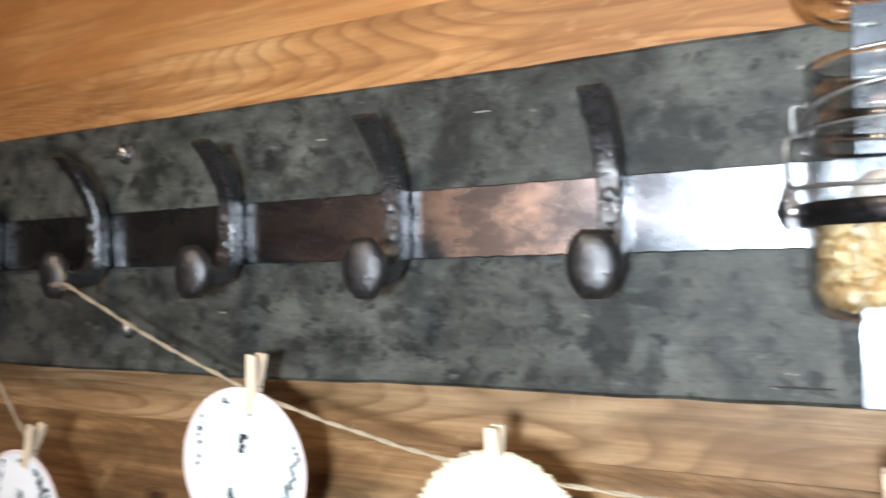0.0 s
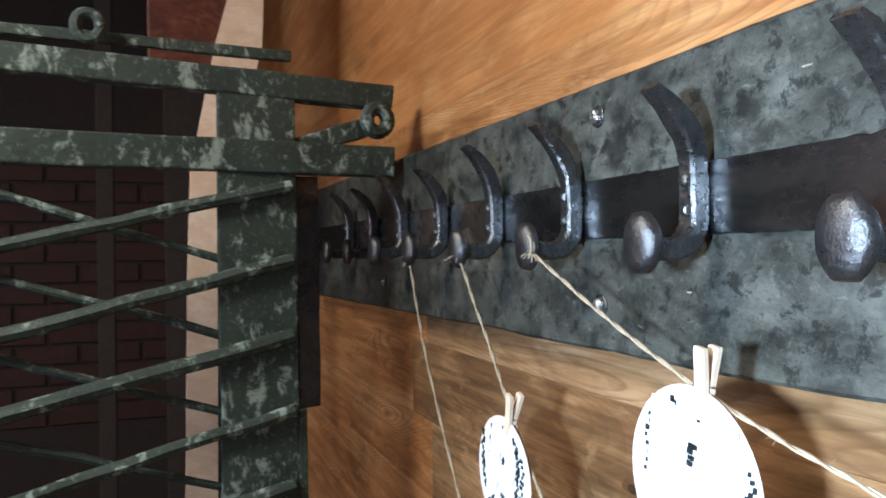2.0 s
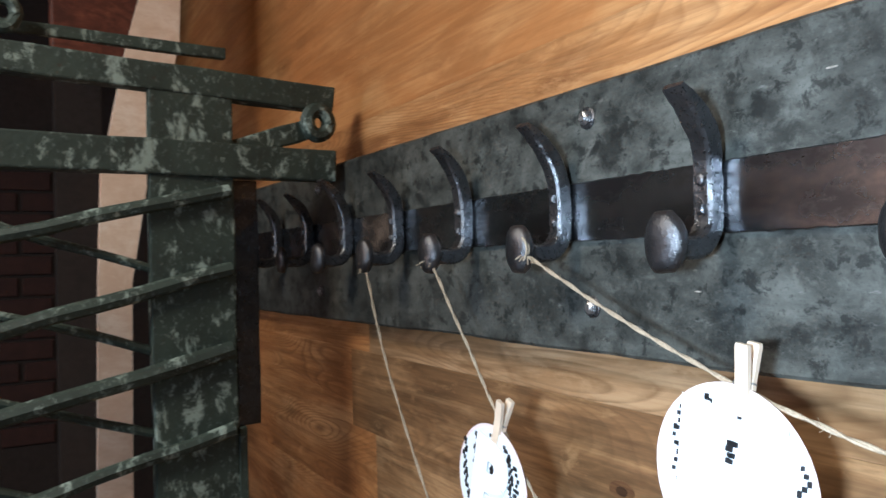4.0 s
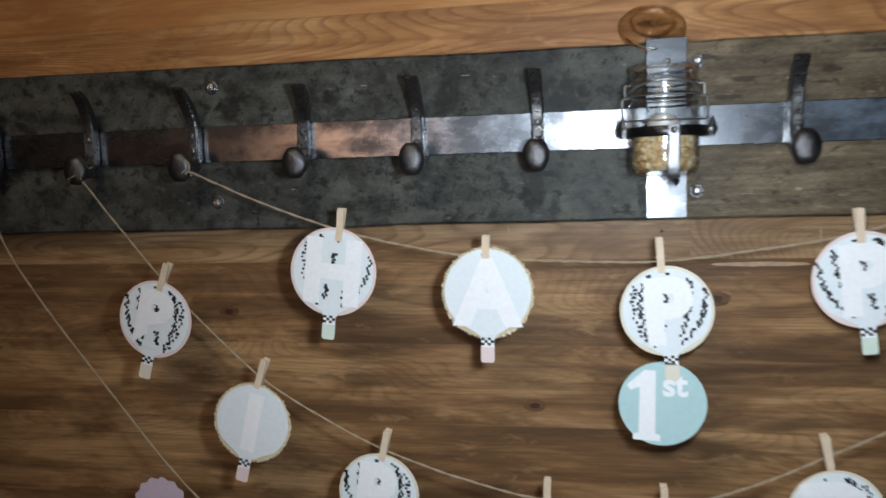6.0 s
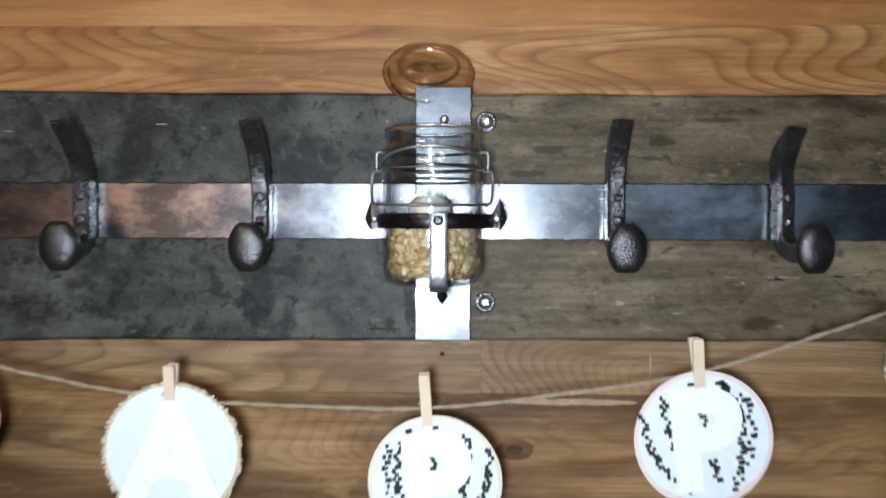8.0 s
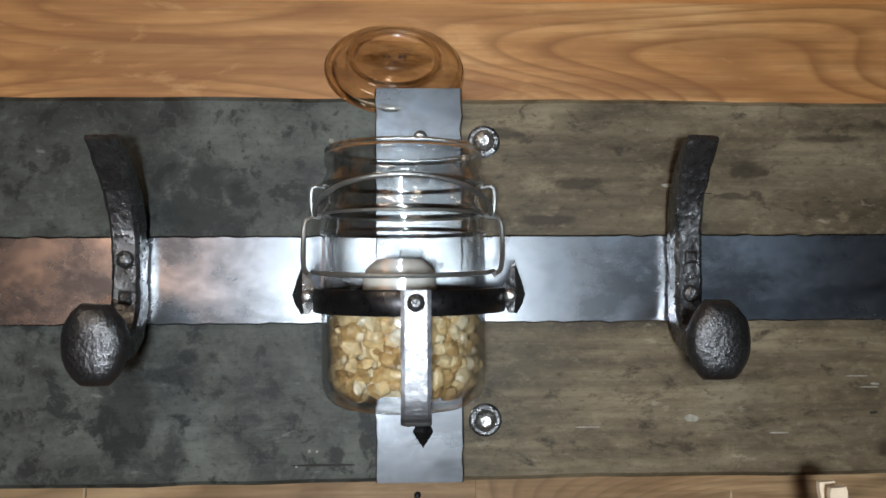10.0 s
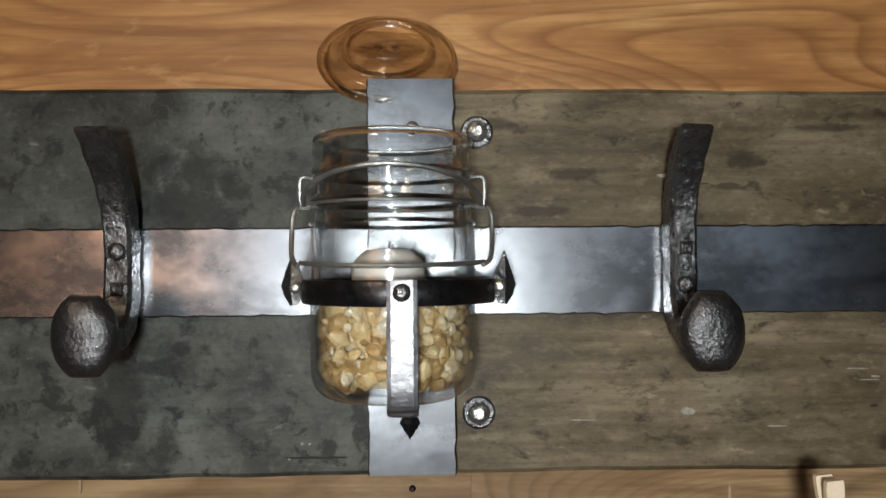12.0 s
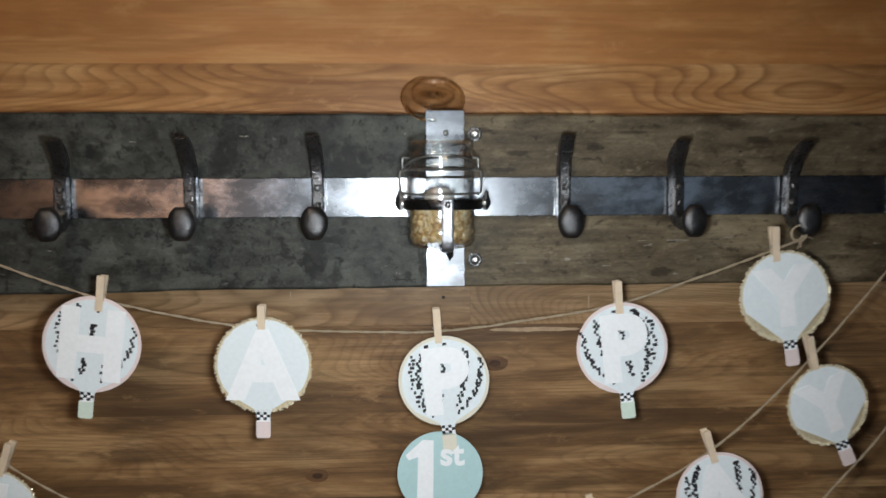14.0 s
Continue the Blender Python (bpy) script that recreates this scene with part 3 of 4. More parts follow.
# ---- the jar in its bracket ----
JX, JY = -0.0080, -0.050
jar = thing("glass_jar", "clear glass canning jar half full of tan pebbles", "jar", place=pose(JX, JY, 1.5530) @ Matrix.Diagonal((1.04, 1.04, 0.93, 1)))
outer = [(0.0, 0.0), (0.028, 0.0), (0.032, 0.0006), (0.0355, 0.0024), (0.0381, 0.0056), (0.0395, 0.0098), (0.0402, 0.016), (0.0405, 0.075), (0.0402, 0.088), (0.0393, 0.097), (0.0382, 0.102), (0.0398, 0.1045), (0.0398, 0.107), (0.0382, 0.1095), (0.0375, 0.117), (0.0394, 0.119), (0.0394, 0.123), (0.0378, 0.1255), (0.0376, 0.130), (0.0390, 0.132), (0.0390, 0.1365), (0.0374, 0.1395), (0.0356, 0.1405)]
inner = [(0.0340, 0.1395), (0.0345, 0.100), (0.0368, 0.088), (0.0378, 0.074), (0.0378, 0.016), (0.034, 0.0065), (0.0, 0.0055)]
part("jar_glass", lathe(bmesh.new(), [(max(r, 0.0004), h) for r, h in outer + inner], segs=48), M_GLASS, jar, "", True)


def glass_ring(name, radius, z, thick, parent, material):
    pts = [(radius * math.cos(a), radius * math.sin(a), z) for a in (2 * math.pi * i / 48 for i in range(48))]
    return part(name, tube(bmesh.new(), pts, thick, 10, True), material, parent, "", True)


glass_ring("rim", 0.0372, 0.1392, 0.0018, jar, M_SOLID_GLASS)
glass_ring("bead", 0.0390, 0.121, 0.0013, jar, M_GLASS)
glass_ring("bead", 0.0392, 0.1058, 0.0013, jar, M_GLASS)
glass_ring("shoulder_bead", 0.0400, 0.094, 0.0011, jar, M_GLASS)


def wire(bm, pts, r=0.0013):
    return tube(bm, smooth_path(pts, 6), r, 8)


def ring_pts(r, z, a0, a1, nn, dz=0.0):
    return [(r * math.cos(radians(a0 + (a1 - a0) * i / nn)), r * math.sin(radians(a0 + (a1 - a0) * i / nn)), z + dz * math.sin(math.pi * i / nn)) for i in range(nn + 1)]


part("neck_wire", wire(bmesh.new(), [*ring_pts(0.0395, 0.104, 0, 350, 18)], 0.0008), M_WIRE, jar, "galvanised wire round the neck")
for s in (1, -1):
    part("wire_ear", wire(bmesh.new(), [(s * 0.0392, 0, 0.104), (s * 0.0445, -0.002, 0.1045), (s * 0.0452, -0.003, 0.116), (s * 0.0435, -0.003, 0.1195), (s * 0.0385, -0.001, 0.119)]), M_WIRE, jar)
    part("side_lever", wire(bmesh.new(), [(s * 0.041, 0, 0.103), (s * 0.0475, -0.003, 0.101), (s * 0.0485, -0.006, 0.088), (s * 0.0470, -0.014, 0.075), (s * 0.043, -0.022, 0.071)]), M_WIRE, jar)
part("upper_bail", wire(bmesh.new(), ring_pts(0.0435, 0.104, 182, 358, 14, 0.017)), M_WIRE, jar)
part("front_bail", wire(bmesh.new(), ring_pts(0.0445, 0.073, 188, 352, 14, -0.002)), M_WIRE, jar)

rnd = random.Random(5)
seedling = bmesh.new()
bmesh.ops.create_icosphere(seedling, subdivisions=2, radius=1)
ball = [v.co.copy() for v in seedling.verts]
facets = [[v.index for v in f.verts] for f in seedling.faces]
seedling.free()
verts, faces = [], []
for k in range(620):
    top = k > 470
    ang = rnd.uniform(0, 2 * math.pi)
    rad = rnd.uniform(0, 0.035) if top else rnd.uniform(0.029, 0.0358)
    h = rnd.uniform(0.0465, 0.051) if top else rnd.uniform(0.0085, 0.050)
    if h < 0.012:
        rad -= 0.003
    s = rnd.uniform(0.0024, 0.0056)
    m = pose(rad * math.cos(ang), rad * math.sin(ang), h, rnd.uniform(0, 360), rnd.uniform(0, 360), rnd.uniform(0, 360)) @ Matrix.Diagonal((s * rnd.uniform(0.9, 1.4), s, s * rnd.uniform(0.55, 0.9), 1))
    base = len(verts)
    verts += [m @ (p * (1.0 + 0.38 * noise.noise(p * 1.3 + Vector((k, 0, 0))))) for p in ball]
    faces += [[base + i for i in f] for f in facets]
data = bpy.data.meshes.new("pebbles")
data.from_pydata([tuple(v) for v in verts], [], faces)
data.materials.append(M_PEBBLE)
pebbles = new("pebbles", data)
pebbles.matrix_world = pose(JX, JY, 1.5535) @ Matrix.Diagonal((1, 1, 0.925, 1))
tagged(pebbles, "small tan and cream river pebbles filling the jar", "pebbles", kind="stuff")
core = skin(bmesh.new(), [[(r * math.cos(a), r * math.sin(a), h) for a in (2 * math.pi * i / 24 for i in range(24))] for r, h in ((0.026, 0.0075), (0.0295, 0.014), (0.0295, 0.047))])
part("pebble_core", core, M_PEBBLE, pebbles)
candle = thing("tealight", "white tealight candle standing on the pebbles in the jar", "candle", place=pose(JX - 0.002, JY - 0.006, 1.5535 + 0.0470))
wax = part("wax", lathe(bmesh.new(), [(0.0004, 0.0), (0.0185, 0.0), (0.0185, 0.019), (0.0165, 0.022), (0.0115, 0.0265), (0.0004, 0.027)], segs=28), M_WAX, candle, "", True)
part("wick", tube(bmesh.new(), [(0, 0, 0.026), (0.0004, 0, 0.029), (0.0012, 0, 0.031)], 0.0006, 6), M_INK, wax)

holder = thing("jar_bracket", "black hand-forged iron ring bracket holding the jar", "bracket", place=pose(JX + 0.0030, JY, 1.6065))
bm = bmesh.new()
loops = []
for i in range(49):
    a = radians(-90 + 360 * i / 49)
    c, s = math.cos(a), math.sin(a)
    rin, rout = 0.0462, 0.0492
    loops.append([(r * c, r * s, z) for r, z in ((rin, -0.006), (rout - 0.0006, -0.006), (rout, -0.0054), (rout, 0.0054), (rout - 0.0006, 0.006), (rin, 0.006))])
part("ring_band", skin(bm, loops, closed=True), M_IRON_DARK, holder, "black iron band", True)
bm = bmesh.new()
path = [(-0.0505, 0.006), (-0.0510, -0.004), (-0.0505, -0.036), (-0.0495, -0.0475), (-0.0465, -0.0535), (-0.036, -0.0552), (0.0, -0.0552), (0.0455, -0.0550), (0.0475, -0.0535)]
strap = part("front_strap", shifted(0.0035, sweep_hook(bm, [(v.x, v.y) for v in smooth_path([(a, b, 0) for a, b in path], 4)], [(0.0138, 0.0032)] * (4 * (len(path) - 1) + 1))), M_STRAP, holder, "bright worn iron strap under the jar")
part("strap_rivet", rivet(bmesh.new(), 0.0035, -0.0526, 0.0005, 0.0042), M_IRON, strap)
def leaf_point(bm, m, length=0.017, width=0.012):
    """A forged leaf-shaped point."""
    rows = [(0.0, 0.35), (0.2, 0.8), (0.38, 1.0), (0.65, 0.6), (0.88, 0.2), (1.0, 0.03)]
    skin(bm, [[m @ Vector((width / 2 * w * cx, 0.0016 * cy * (0.4 + w), length * s)) for cx, cy in ((1, 0), (0, 1), (-1, 0), (0, -1))] for s, w in rows])
    return bm
part("strap_point", leaf_point(bmesh.new(), pose(0.0065, -0.042, -0.0545, 180, 0, 0), 0.012, 0.0095), M_IRON_DARK, strap)
for s in (1, -1):
    side = part("side_point", leaf_point(bmesh.new(), pose(s * 0.0525, -0.006, -0.007, -4, s * 5, 25 * s), 0.027, 0.015), M_IRON, holder, "leaf-shaped forged point")
    part("side_rivet", rivet(bmesh.new(), s * 0.0505, -0.012, 0.002, 0.0032), M_BOLT, side)
for x in (0.001,):
    part("plate_rivet", rivet(bmesh.new(), x - JX - 0.003, 0.050 - 0.0002, 1.6975 - 1.6055, 0.0042), M_BOLT, holder)

lid = thing("glass_disc", "clear amber-tinted round glass cover leaning on the wall", "glass cover", place=pose(-0.0150, 0.0295, 1.7450, 52, 0, 3))
lid_glass = part("lid_glass", lathe(bmesh.new(), [(0.0004, 0.0), (0.039, 0.0), (0.0412, 0.001), (0.0422, 0.003), (0.0418, 0.0055), (0.0395, 0.0066), (0.035, 0.0068), (0.0325, 0.0085), (0.031, 0.0112), (0.0282, 0.0122), (0.0262, 0.0112), (0.0252, 0.0088), (0.0235, 0.0078), (0.012, 0.0086), (0.0004, 0.0092)], segs=64), M_AMBER, lid, "", True)
lens = [(0.024 * math.cos(a), 0.0075 * math.sin(a) * abs(math.sin(a)) ** 0.6) for a in (2 * math.pi * i / 32 for i in range(32))]
part("lid_ridge", skin(bmesh.new(), [[(x * k, y * k, h) for x, y in lens] for k, h in ((1.0, 0.0085), (0.96, 0.0098), (0.8, 0.0104))]), M_AMBER, lid_glass)
for s in (1, -1):
    part("lid_nub", lathe(bmesh.new(), [(0.0003, 0.0), (0.0026, 0.0), (0.0024, 0.0014), (0.0012, 0.0022), (0.0003, 0.0024)], (s * 0.005, 0, 0.0104), 14), M_SOLID_AMBER, lid_glass, "", True)
glass_ring("lid_rim", 0.0408, 0.003, 0.0024, lid, M_SOLID_AMBER)
glass_ring("lid_step", 0.0268, 0.0108, 0.0015, lid, M_SOLID_AMBER)


# ---- strings, pegs and paper balloons ----
STRING_Y = -0.046


def string(points, label):
    bm = bmesh.new()
    for strand in range(2):
        pts = smooth_path([(x, y, z) for x, y, z in points], 26)
        path = []
        for i, p in enumerate(pts):
            a = i * 0.55 + strand * math.pi
            path.append(p + 0.0008 * Vector((0, math.cos(a), math.sin(a))) + 0.0005 * noise.noise_vector(p * 50))
        tube(bm, path, 0.00105, 5)
    rg = random.Random(len(points))
    for k in range(320):
        p = rg.choice(path)
        d = Vector((rg.uniform(-1, 1), rg.uniform(-0.6, 0.6), rg.uniform(-0.8, 0.8))) * rg.uniform(0.002, 0.006)
        tube(bm, [p, p + d * 0.6, p + d + Vector((0, 0, 0.0006))], 0.00013, 3)
    return bm


def twine(points, label):
    t = thing("twine", label, "string", "strings of the garland")
    part("cord", string(points, label), M_TWINE, t)
    for end in (points[0], points[-1]):
        bm = bmesh.new()
        x, y, z = end
        for k in range(3):
            r = 0.0105 - 0.001 * k
            tube(bm, [(x - 0.006 + r * math.cos(a) * 0.9, y + 0.003 * (k - 1), z + 0.006 + r * math.sin(a)) for a in (2 * math.pi * i / 16 for i in range(16))], 0.0011, 5, True)
        add = random.Random(int(abs(x) * 1000))
        for k in range(5):
            d = Vector((add.uniform(-1, 1), add.uniform(-1, 0.2), add.uniform(-1, 0.3))).normalized() * add.uniform(0.008, 0.016)
            tube(bm, [end, Vector(end) + d * 0.6, Vector(end) + d + Vector((0, 0, -0.003))], 0.0006, 4)
        part("knot", bm, M_TWINE, t, "frayed twine knot tied to a hook")
    return t


S1 = [(-0.645, -0.05, 1.578), (-0.54, STRING_Y, 1.531), (-0.43, STRING_Y, 1.492), (-0.33, STRING_Y, 1.468), (-0.232, STRING_Y, 1.4525), (-0.12, STRING_Y, 1.4475), (-0.012, STRING_Y, 1.4465), (0.10, STRING_Y, 1.459), (0.217, STRING_Y, 1.4785), (0.33, STRING_Y, 1.515), (0.42, STRING_Y, 1.547), (0.452, -0.05, 1.561)]
S2 = [(-0.815, -0.05, 1.575), (-0.75, STRING_Y, 1.489), (-0.69, STRING_Y, 1.417), (-0.64, STRING_Y, 1.364), (-0.55, STRING_Y, 1.282), (-0.451, STRING_Y, 1.222), (-0.37, STRING_Y, 1.184), (-0.27, STRING_Y, 1.151), (-0.16, STRING_Y, 1.128), (-0.008, STRING_Y, 1.126), (0.09, STRING_Y, 1.155), (0.186, STRING_Y, 1.2), (0.33, STRING_Y, 1.278), (0.445, STRING_Y, 1.379), (0.565, STRING_Y, 1.516), (0.61, -0.05, 1.578)]
S3 = [(-0.985, -0.05, 1.575), (-0.932, STRING_Y, 1.448), (-0.80, STRING_Y, 1.268), (-0.651, STRING_Y, 1.092), (-0.45, STRING_Y, 0.94), (-0.2, STRING_Y, 0.86), (0.05, STRING_Y, 0.86), (0.3, STRING_Y, 0.99), (0.498, STRING_Y, 1.225), (0.573, STRING_Y, 1.312), (0.765, -0.05, 1.577)]
for pts in (S1, S2, S3):
    twine(pts, "jute twine tied between two spike hooks, sagging under paper balloons")


def height_on(pts, x):
    for a, b in zip(pts, pts[1:]):
        if a[0] <= x <= b[0]:
            return a[2] + (b[2] - a[2]) * (x - a[0]) / (b[0] - a[0])
    return pts[-1][2]


def peg(x, z, tilt):
    """A mini clothespin: two tapered halves and a wire spring."""
    p = thing("clothespin", "small bare wooden clothespin clipped on the twine", "clothespin", "pegs on the garland", place=pose(x, STRING_Y - 0.0035, z, 0, tilt, 0))
    for s, lean in ((-1, 4), (1, -4)):
        bm = skin(bmesh.new(), [[(-w, y - 0.0017, h), (w, y - 0.0017, h), (w, y + 0.0017, h), (-w, y + 0.0017, h)] for h, w, y in ((-0.022, 0.0044, s * 0.0021), (-0.012, 0.0046, s * 0.0022), (0.0, 0.0046, s * 0.0026), (0.02, 0.0046, s * 0.0052), (0.0225, 0.0040, s * 0.0055))])
        part("peg_half", bm, M_PEG, p)
    part("spring", tube(bmesh.new(), [(0.0062 * math.cos(a * 0.6), 0.0034 * math.sin(a), -0.003 + 0.002 * math.cos(a)) for a in (2 * math.pi * i / 20 for i in range(20))], 0.0006, 5, True), M_WIRE, p)
    return p


def letter_mesh(char, size, bold=0.0042):
    data = bpy.data.curves.new("letter", "FONT")
    data.body, data.size, data.extrude, data.offset = char, size, 0.0003, bold
    data.align_x, data.align_y = "CENTER", "CENTER"
    ob = bpy.data.objects.new("letter", data)
    scene.collection.objects.link(ob)
    bpy.context.view_layer.update()
    mesh = bpy.data.meshes.new_from_object(ob.evaluated_get(bpy.context.evaluated_depsgraph_get()))
    bpy.data.objects.remove(ob)
    return mesh


def circle_outline(r, nn=48, wob=0.0, lobes=0):
    return [((r + wob * math.cos(lobes * a)) * math.cos(a), (r + wob * math.cos(lobes * a)) * math.sin(a)) for a in (2 * math.pi * i / nn for i in range(nn))]


def balloon_outline(r, low=-42):
    """A hot-air balloon: round above, tapering to a neck below."""
    pts = []
    for i in range(41):
        a = radians(low + (180 - 2 * low) * i / 40)
        pts.append((r * math.cos(a), r * math.sin(a)))
    pts += [(-0.2 * r, -1.0 * r), (-0.15 * r, -1.12 * r), (0.15 * r, -1.12 * r), (0.2 * r, -1.0 * r)]
    return pts


def paper_balloon(char, x, z, r, tilt, style, backing, basket, turn=0.0):
    label = {"pattern": "white paper hot-air balloon with black zigzag print and white letter",
             "gold": "pale paper hot-air balloon with gold glitter rim and white letter"}[style]
    tag = thing("paper_balloon", label, "paper decoration", "paper balloons of the garland", place=pose(x, STRING_Y - 0.0045, z, 0, tilt, turn))
    part("backing", slab(bmesh.new(), circle_outline(r), -0.0004, 0.0), M_GOLD_CARD if style == "gold" else backing, tag, "gold glitter card circle" if style == "gold" else "pastel card circle")
    if style == "gold":
        bm = bmesh.new()
        rg = random.Random(int((x + 3) * 100))
        for k in range(620):
            a = rg.uniform(0, 2 * math.pi)
            q = r * (1 + rg.uniform(-0.05, 0.03))
            s = rg.uniform(0.0006, 0.0015)
            m = pose(q * math.cos(a), -0.0008, q * math.sin(a), rg.uniform(0, 360), rg.uniform(0, 360), rg.uniform(0, 360)) @ Matrix.Diagonal((s, s, s * 0.5, 1))
            bmesh.ops.create_cube(bm, size=1.5, matrix=m)
        tagged(part("glitter_rim", bm, M_GOLD, tag, "gold glitter rim"), kind="stuff")
        part("envelope", slab(bmesh.new(), [(px, pz + 0.02 * r) for px, pz in balloon_outline(r * 0.955, -16 if char == "Y" else -42)], -0.0016, -0.0008), M_BLUEGREY, tag, "pale blue-grey balloon shape")
    else:
        envelope = part("envelope", slab(bmesh.new(), [(px, pz) for px, pz in balloon_outline(r * 0.93)], -0.0016, -0.0008), M_BLUEGREY, tag, "pale balloon shape")
        bm = bmesh.new()
        rg = random.Random(int((x + 3) * 77))
        flip = rg.choice((1, 1, -1))
        bands = (((-0.84, 0.42), (-0.86, -0.25), (-0.26, -0.74), 22), ((-0.52, 0.66), (-0.56, 0.1), (-0.24, -0.56), 20), ((0.30, 0.80), (0.78, 0.30), (0.36, -0.76), 27), ((0.62, 0.60), (0.84, 0.1), (0.50, -0.62), 14), ((-0.02, 0.40), (0.02, 0.25), (0.06, 0.08), 6), ((0.10, -0.32), (0.14, -0.45), (0.16, -0.6), 6), ((-0.1, 0.82), (-0.08, 0.78), (-0.08, 0.7), 2))
        for p, q, e, nn in bands:
            for i in range(nn):
                t = i / max(1, nn - 1)
                bx = (1 - t) ** 2 * p[0] + 2 * t * (1 - t) * q[0] + t * t * e[0]
                bz = (1 - t) ** 2 * p[1] + 2 * t * (1 - t) * q[1] + t * t * e[1]
                for side in (-1, 0, 1):
                    if side != (-1, 0, 1, 0)[i % 4] and rg.random() < 0.72:
                        continue
                    cx, cz = flip * bx * r + side * 0.0024, bz * r
                    w, hh = rg.uniform(0.0012, 0.0018), rg.uniform(0.0015, 0.0024)
                    slab(bm, [(cx - w, cz - hh), (cx + w, cz - hh * 0.8), (cx + w, cz + hh), (cx - w, cz + hh * 0.8)], -0.0023, -0.0016)
        tagged(part("zigzag_print", bm, M_INK, envelope, "black printed zigzag marks"), kind="stuff")
    data = letter_mesh(char, (0.102 if char == "Y" else 0.117) * r / 0.061, 0.0056)
    data.transform(pose(0, -0.0030, -0.004, 90, 0, 0))
    data.materials.clear()
    data.materials.append(M_WHITE)
    letter = new("letter", data)
    letter.parent = tag
    tagged(letter, "white card letter")
    neck = bmesh.new()
    for i in range(4):
        for j in range(3):
            if (i + j) % 2 == 0:
                cx, cz = (i - 1.5) * 0.0042, -r * 1.02 - 0.0035 * j
                slab(neck, [(cx - 0.002, cz - 0.0017), (cx + 0.002, cz - 0.0017), (cx + 0.002, cz + 0.0017), (cx - 0.002, cz + 0.0017)], -0.0024, -0.0014)
    zb = -r * 0.98
    neck_card = part("neck", slab(bmesh.new(), [(-0.0085, zb), (0.0085, zb), (0.0085, zb - 0.014), (-0.0085, zb - 0.014)], -0.0012, -0.0004), M_WHITE, tag)
    part("neck_print", neck, M_INK, neck_card)
    w, z0, z1, c = 0.009, zb - 0.034, zb - 0.013, 0.003
    part("basket", slab(bmesh.new(), [(-w, z1), (w, z1), (w, z0 + c), (w - c * 0.3, z0 + c * 0.3), (w - c, z0), (-w + c, z0), (-w + c * 0.3, z0 + c * 0.3), (-w, z0 + c)], -0.0022, -0.0014), basket, tag, "pastel card basket")
    return tag


BALLOONS = [
    ("H", -0.441, 1.436, 0.0605, 7, "pattern", M_PINK, M_MINT, S1, -0.428, 8), ("A", -0.231, 1.407, 0.0595, 1, "gold", M_CREAM, M_PINK, S1, -0.232, 1),
    ("P", -0.005, 1.384, 0.0575, -5, "pattern", M_CREAM, M_CREAM, S1, -0.013, -4), ("P", 0.222, 1.423, 0.0585, -6, "pattern", M_PINK, M_MINT, S1, 0.2165, -5),
    ("Y", 0.431, 1.487, 0.0575, -8, "gold", M_CREAM, M_PINK, S1, 0.4165, -5),
    ("B", -0.710, 1.369, 0.056, 15, "pattern", M_PINK, M_CREAM, S2, -0.693, 22), ("I", -0.570, 1.222, 0.056, 14, "gold", M_CREAM, M_PINK, S2, -0.553, 20),
    ("R", -0.389, 1.127, 0.057, 8, "pattern", M_CREAM, M_MINT, S2, -0.378, 14), ("T", -0.158, 1.065, 0.058, 2, "gold", M_CREAM, M_PINK, S2, -0.158, 2),
    ("H", -0.006, 1.062, 0.058, -2, "pattern", M_PINK, M_MINT, S2, -0.008, -2), ("D", 0.198, 1.128, 0.058, -8, "pattern", M_CREAM, M_MINT, S2, 0.186, -10),
    ("A", 0.352, 1.228, 0.057, -14, "pattern", M_PINK, M_PINK, S2, 0.338, -18), ("Y", 0.491, 1.345, 0.052, -22, "gold", M_CREAM, M_PINK, S2, 0.468, -14),
]
for char, x, z, r, tilt, style, back, basket, pts, px, ptilt in BALLOONS:
    paper_balloon(char, x, z, r, tilt, style, back, basket)
    peg(px, height_on(pts, px) + 0.008, ptilt)

spare = thing("paper_circle", "aqua card circle with a white 1st hanging below a balloon", "paper decoration", place=pose(-0.0105, STRING_Y - 0.0053, 1.2645, 0, 0, 0))
part("circle", slab(bmesh.new(), circle_outline(0.0545), -0.0004, 0.0006), M_AQUA, spare)
part("numeral", slab(bmesh.new(), [(-0.037, -0.047), (-0.003, -0.049), (-0.003, -0.041), (-0.009, -0.039), (-0.008, 0.043), (-0.022, 0.044), (-0.044, 0.024), (-0.040, 0.018), (-0.028, 0.022), (-0.030, -0.038), (-0.037, -0.040)], -0.0012, -0.0004), M_WHITE, spare, "white card numeral")
data = letter_mesh("st", 0.042, 0.0012)
data.transform(pose(0.0150, -0.0012, 0.024, 90, 0, 0))
data.materials.clear()
data.materials.append(M_WHITE)
ending = new("lettering", data)
ending.parent = spare
tagged(ending, "small white card letters")
scallop = thing("paper_circle", "lilac scalloped card circle hanging on the lowest twine", "paper decoration", place=pose(-0.722, STRING_Y - 0.003, 1.092, 0, 20, 0))
part("circle", slab(bmesh.new(), circle_outline(0.041, 96, 0.0018, 14), -0.0004, 0.0006), M_LILAC, scallop)


# ---- the painted lattice rack at the corner ----
RX = -1.2
rack = thing("lattice_panel", "weathered green painted iron lattice panel standing out from the wall", "panel", place=pose(RX, 0, 0))


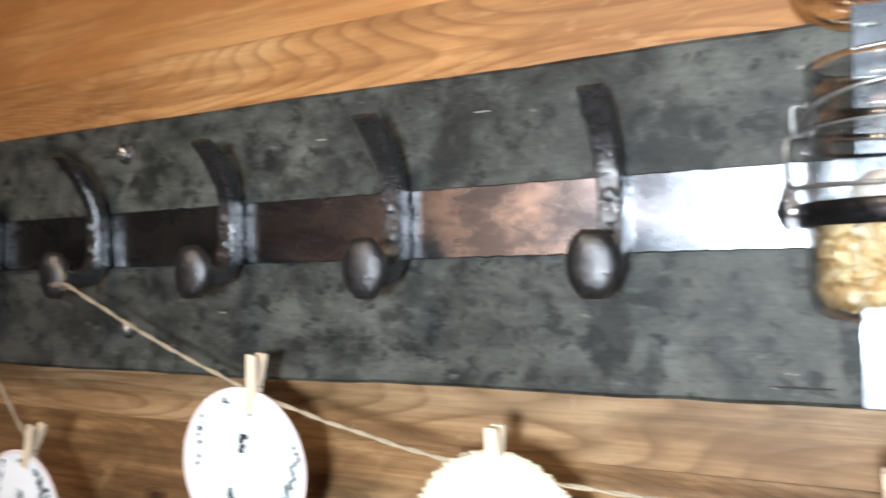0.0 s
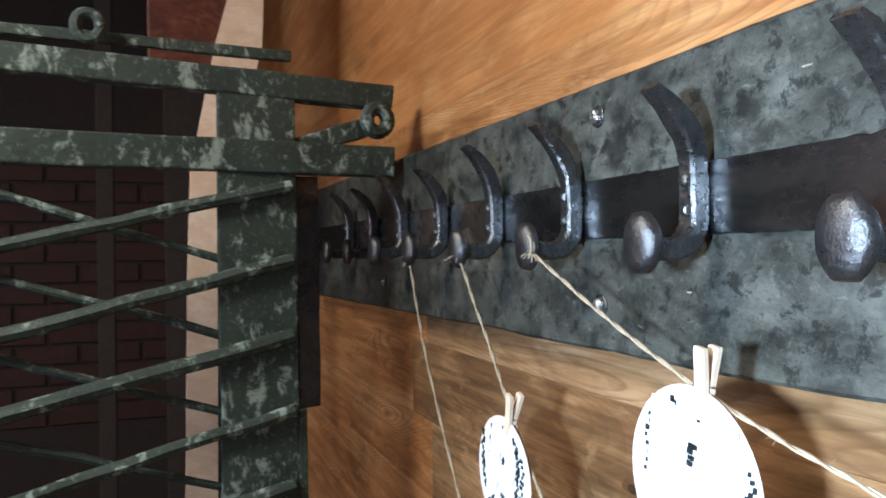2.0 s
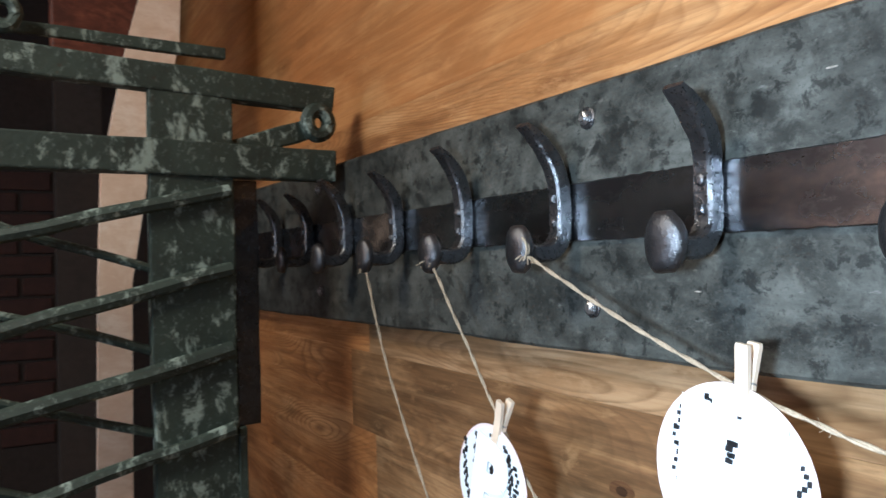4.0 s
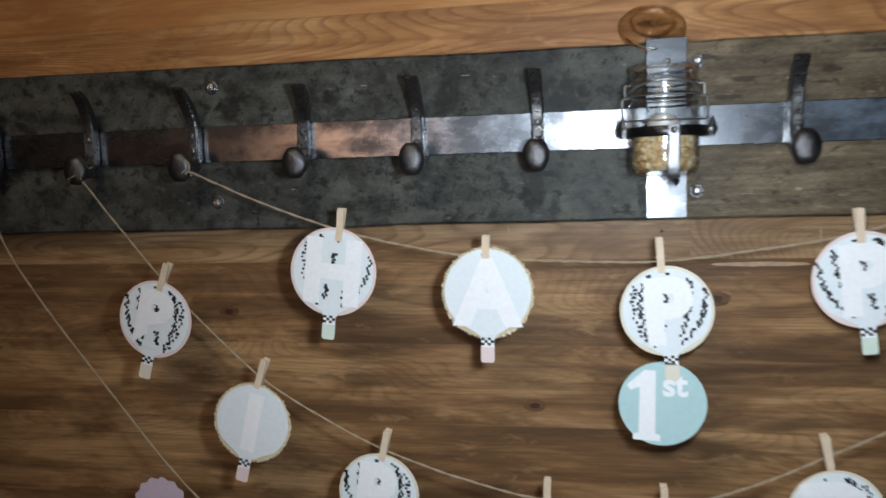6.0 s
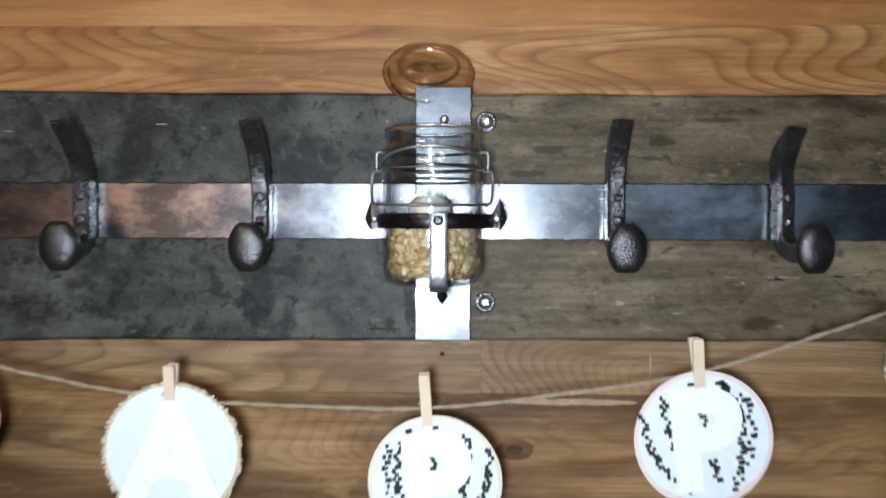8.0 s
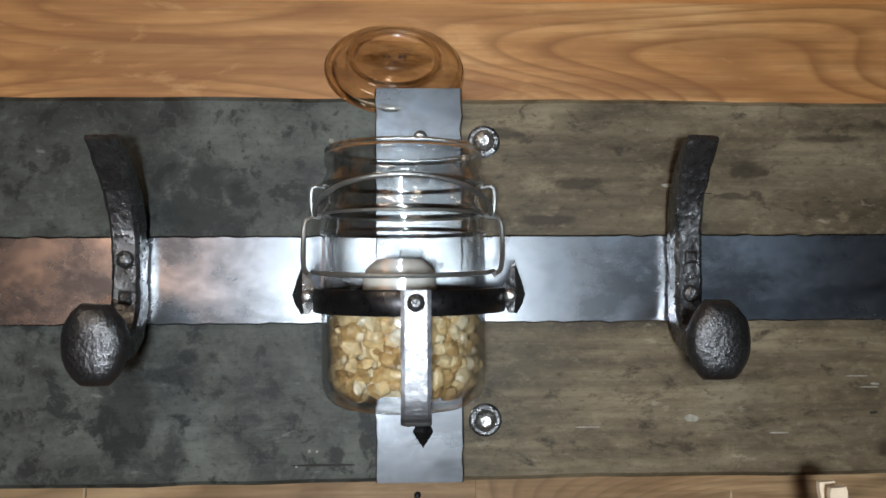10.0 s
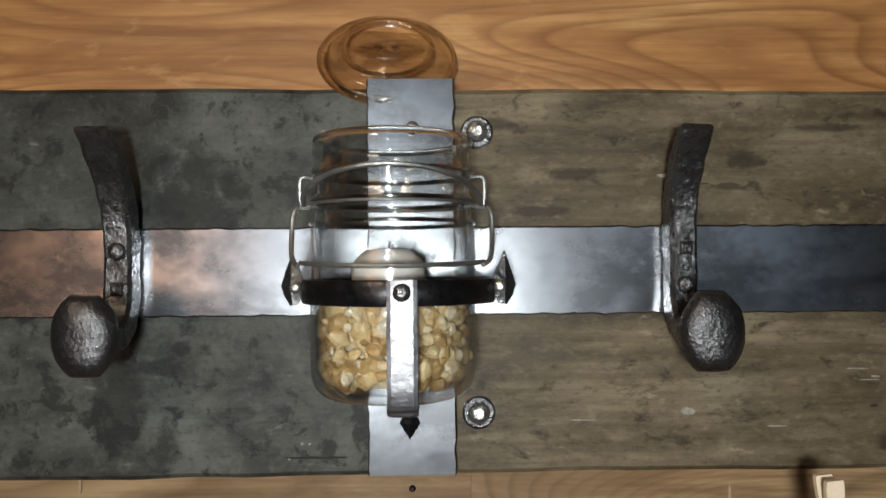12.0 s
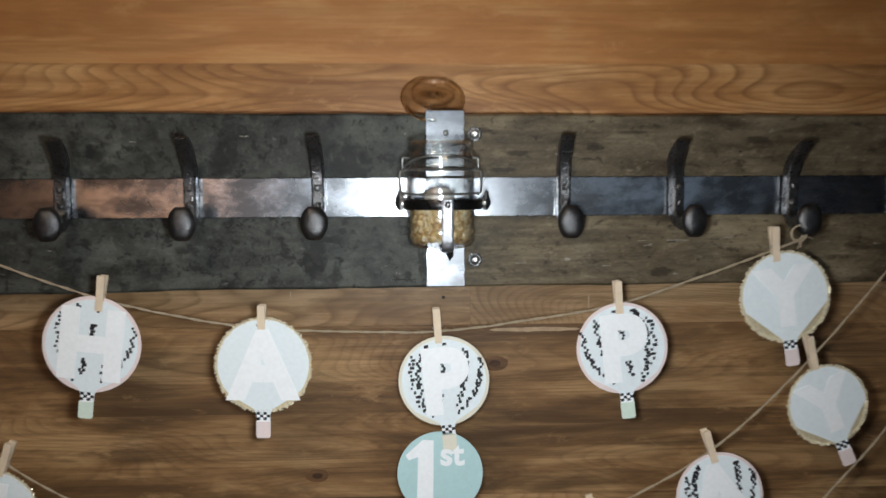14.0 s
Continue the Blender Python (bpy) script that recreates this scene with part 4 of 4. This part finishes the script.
def bar(p, q, w, t, name="bar", bevel=0.003, material=M_PAINT):
    """A bar between two y, z points, w high in its plane and t thick along x."""
    a, b = Vector((0, *p)), Vector((0, *q))
    d = b - a
    bm = box((-t / 2, 0, -w / 2), (t / 2, d.length, w / 2), bevel)
    for v in bm.verts:
        v.co.y = min(max(v.co.y, 0), d.length)
    bmesh.ops.subdivide_edges(bm, edges=[e for e in bm.edges if abs(e.verts[0].co.y - e.verts[1].co.y) > d.length * 0.5], cuts=12)
    bm.transform(Matrix.Translation(a) @ Matrix.Rotation(math.atan2(d.z, d.y), 4, "X"))
    return part(name, ragged(bm, 0.0025, 28, w * 100 + p[1] * 7), material, rack)


def rod(p, q, r, x=0.0):
    a, b = Vector((x, *p)), Vector((x, *q))
    pts = [a.lerp(b, i / 12) + 0.004 * noise.noise_vector(a.lerp(b, i / 12) * 9) for i in range(13)]
    return part("rod", ragged(tube(bmesh.new(), pts, r, 8), 0.0012, 60, r * 1000), M_PAINT, rack)


bar((-0.004, 1.822), (-0.85, 1.862), 0.038, 0.03, "top_rail")
bar((-0.004, 1.722), (-0.85, 1.734), 0.046, 0.036, "lower_rail")
bar((-0.212, 1.846), (-0.212, 0.2), 0.112, 0.026, "post")
# Dark strip set in as the shadow along the post's wall side.
tagged(bar((-0.139, 1.698), (-0.139, 1.352), 0.034, 0.014, "hinge_leaf", 0.002, M_IRON_DARK), "dark strip put in for shade along the post")
bar((-0.151, 1.352), (-0.151, 0.2), 0.012, 0.03, "post_edge", 0.002)
bar((-0.155, 1.884), (-0.85, 1.900), 0.016, 0.012, "upper_strip", 0.002).location.x = -0.028
bar((-0.035, 1.779), (-0.165, 1.738), 0.028, 0.016, "brace", 0.003)
for k in range(9):
    z = 1.682 - 0.1095 * k
    rod((-0.165, z), (-0.85, z - 0.155 - 0.01 * (k % 2)), 0.0095 + 0.001 * (k % 3), 0.020)
    rod((-0.165, z - 0.14), (-0.85, z + 0.085), 0.0062, -0.002)
lp = bmesh.new()
tube(lp, [(0.0, -0.435 + 0.016 * math.cos(a), 1.898 + 0.018 * math.sin(a)) for a in (2 * math.pi * i / 18 for i in range(18))], 0.008, 8, True)
part("loop", ragged(lp, 0.001, 60, 5), M_PAINT, rack, "ring on the top rail")
lp = bmesh.new()
tube(lp, [(0.012, -0.030 + 0.0165 * math.cos(a), 1.786 + 0.019 * math.sin(a)) for a in (2 * math.pi * i / 20 for i in range(20))], 0.0115, 8, True)
part("loop", ragged(lp, 0.001, 60, 2), M_PAINT, rack, "end loop with a hole")

# ---- beyond the rack ----
bm = skin(bmesh.new(), [[(-1.63, y0, z), (-1.60, y0, z), (-1.60, y1, z), (-1.63, y1, z)] for z, y0, y1 in ((0, -0.31, -0.245), (1.1, -0.302, -0.243), (1.55, -0.293, -0.237), (1.75, -0.285, -0.205), (2.0, -0.235, -0.146), (2.15, -0.195, -0.14), (2.6, -0.19, -0.13))])
tagged(link("casing", bm, M_CASING), "pale pine upright casing board", "casing", kind="structure")
tagged(link("trim", box((-1.70, -0.36, 1.93), (-1.64, -0.19, 2.6), 0.004), M_REDWOOD), "dark red stained upright board", "trim", kind="structure")
rows = 14
brick_mesh = None
for r in range(rows):
    for c in range(14):
        z = 1.0 + r * 0.075
        y = -1.9 + c * 0.215 + (0.107 if r % 2 else 0)
        if y > -0.15:
            continue
        if brick_mesh is None:
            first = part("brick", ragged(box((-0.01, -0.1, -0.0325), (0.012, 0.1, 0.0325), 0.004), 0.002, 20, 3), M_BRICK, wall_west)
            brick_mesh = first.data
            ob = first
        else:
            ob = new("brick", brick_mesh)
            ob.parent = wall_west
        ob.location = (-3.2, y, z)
# Guessed uprights, added to fill the black gaps beside casing and bricks.
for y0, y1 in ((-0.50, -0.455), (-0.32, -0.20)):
    tagged(link("trim", box((-2.46, y0, 0), (-2.4, y1, 2.6), 0.004), M_MORTAR), "near-black upright added in a dark gap", "timber", kind="structure")
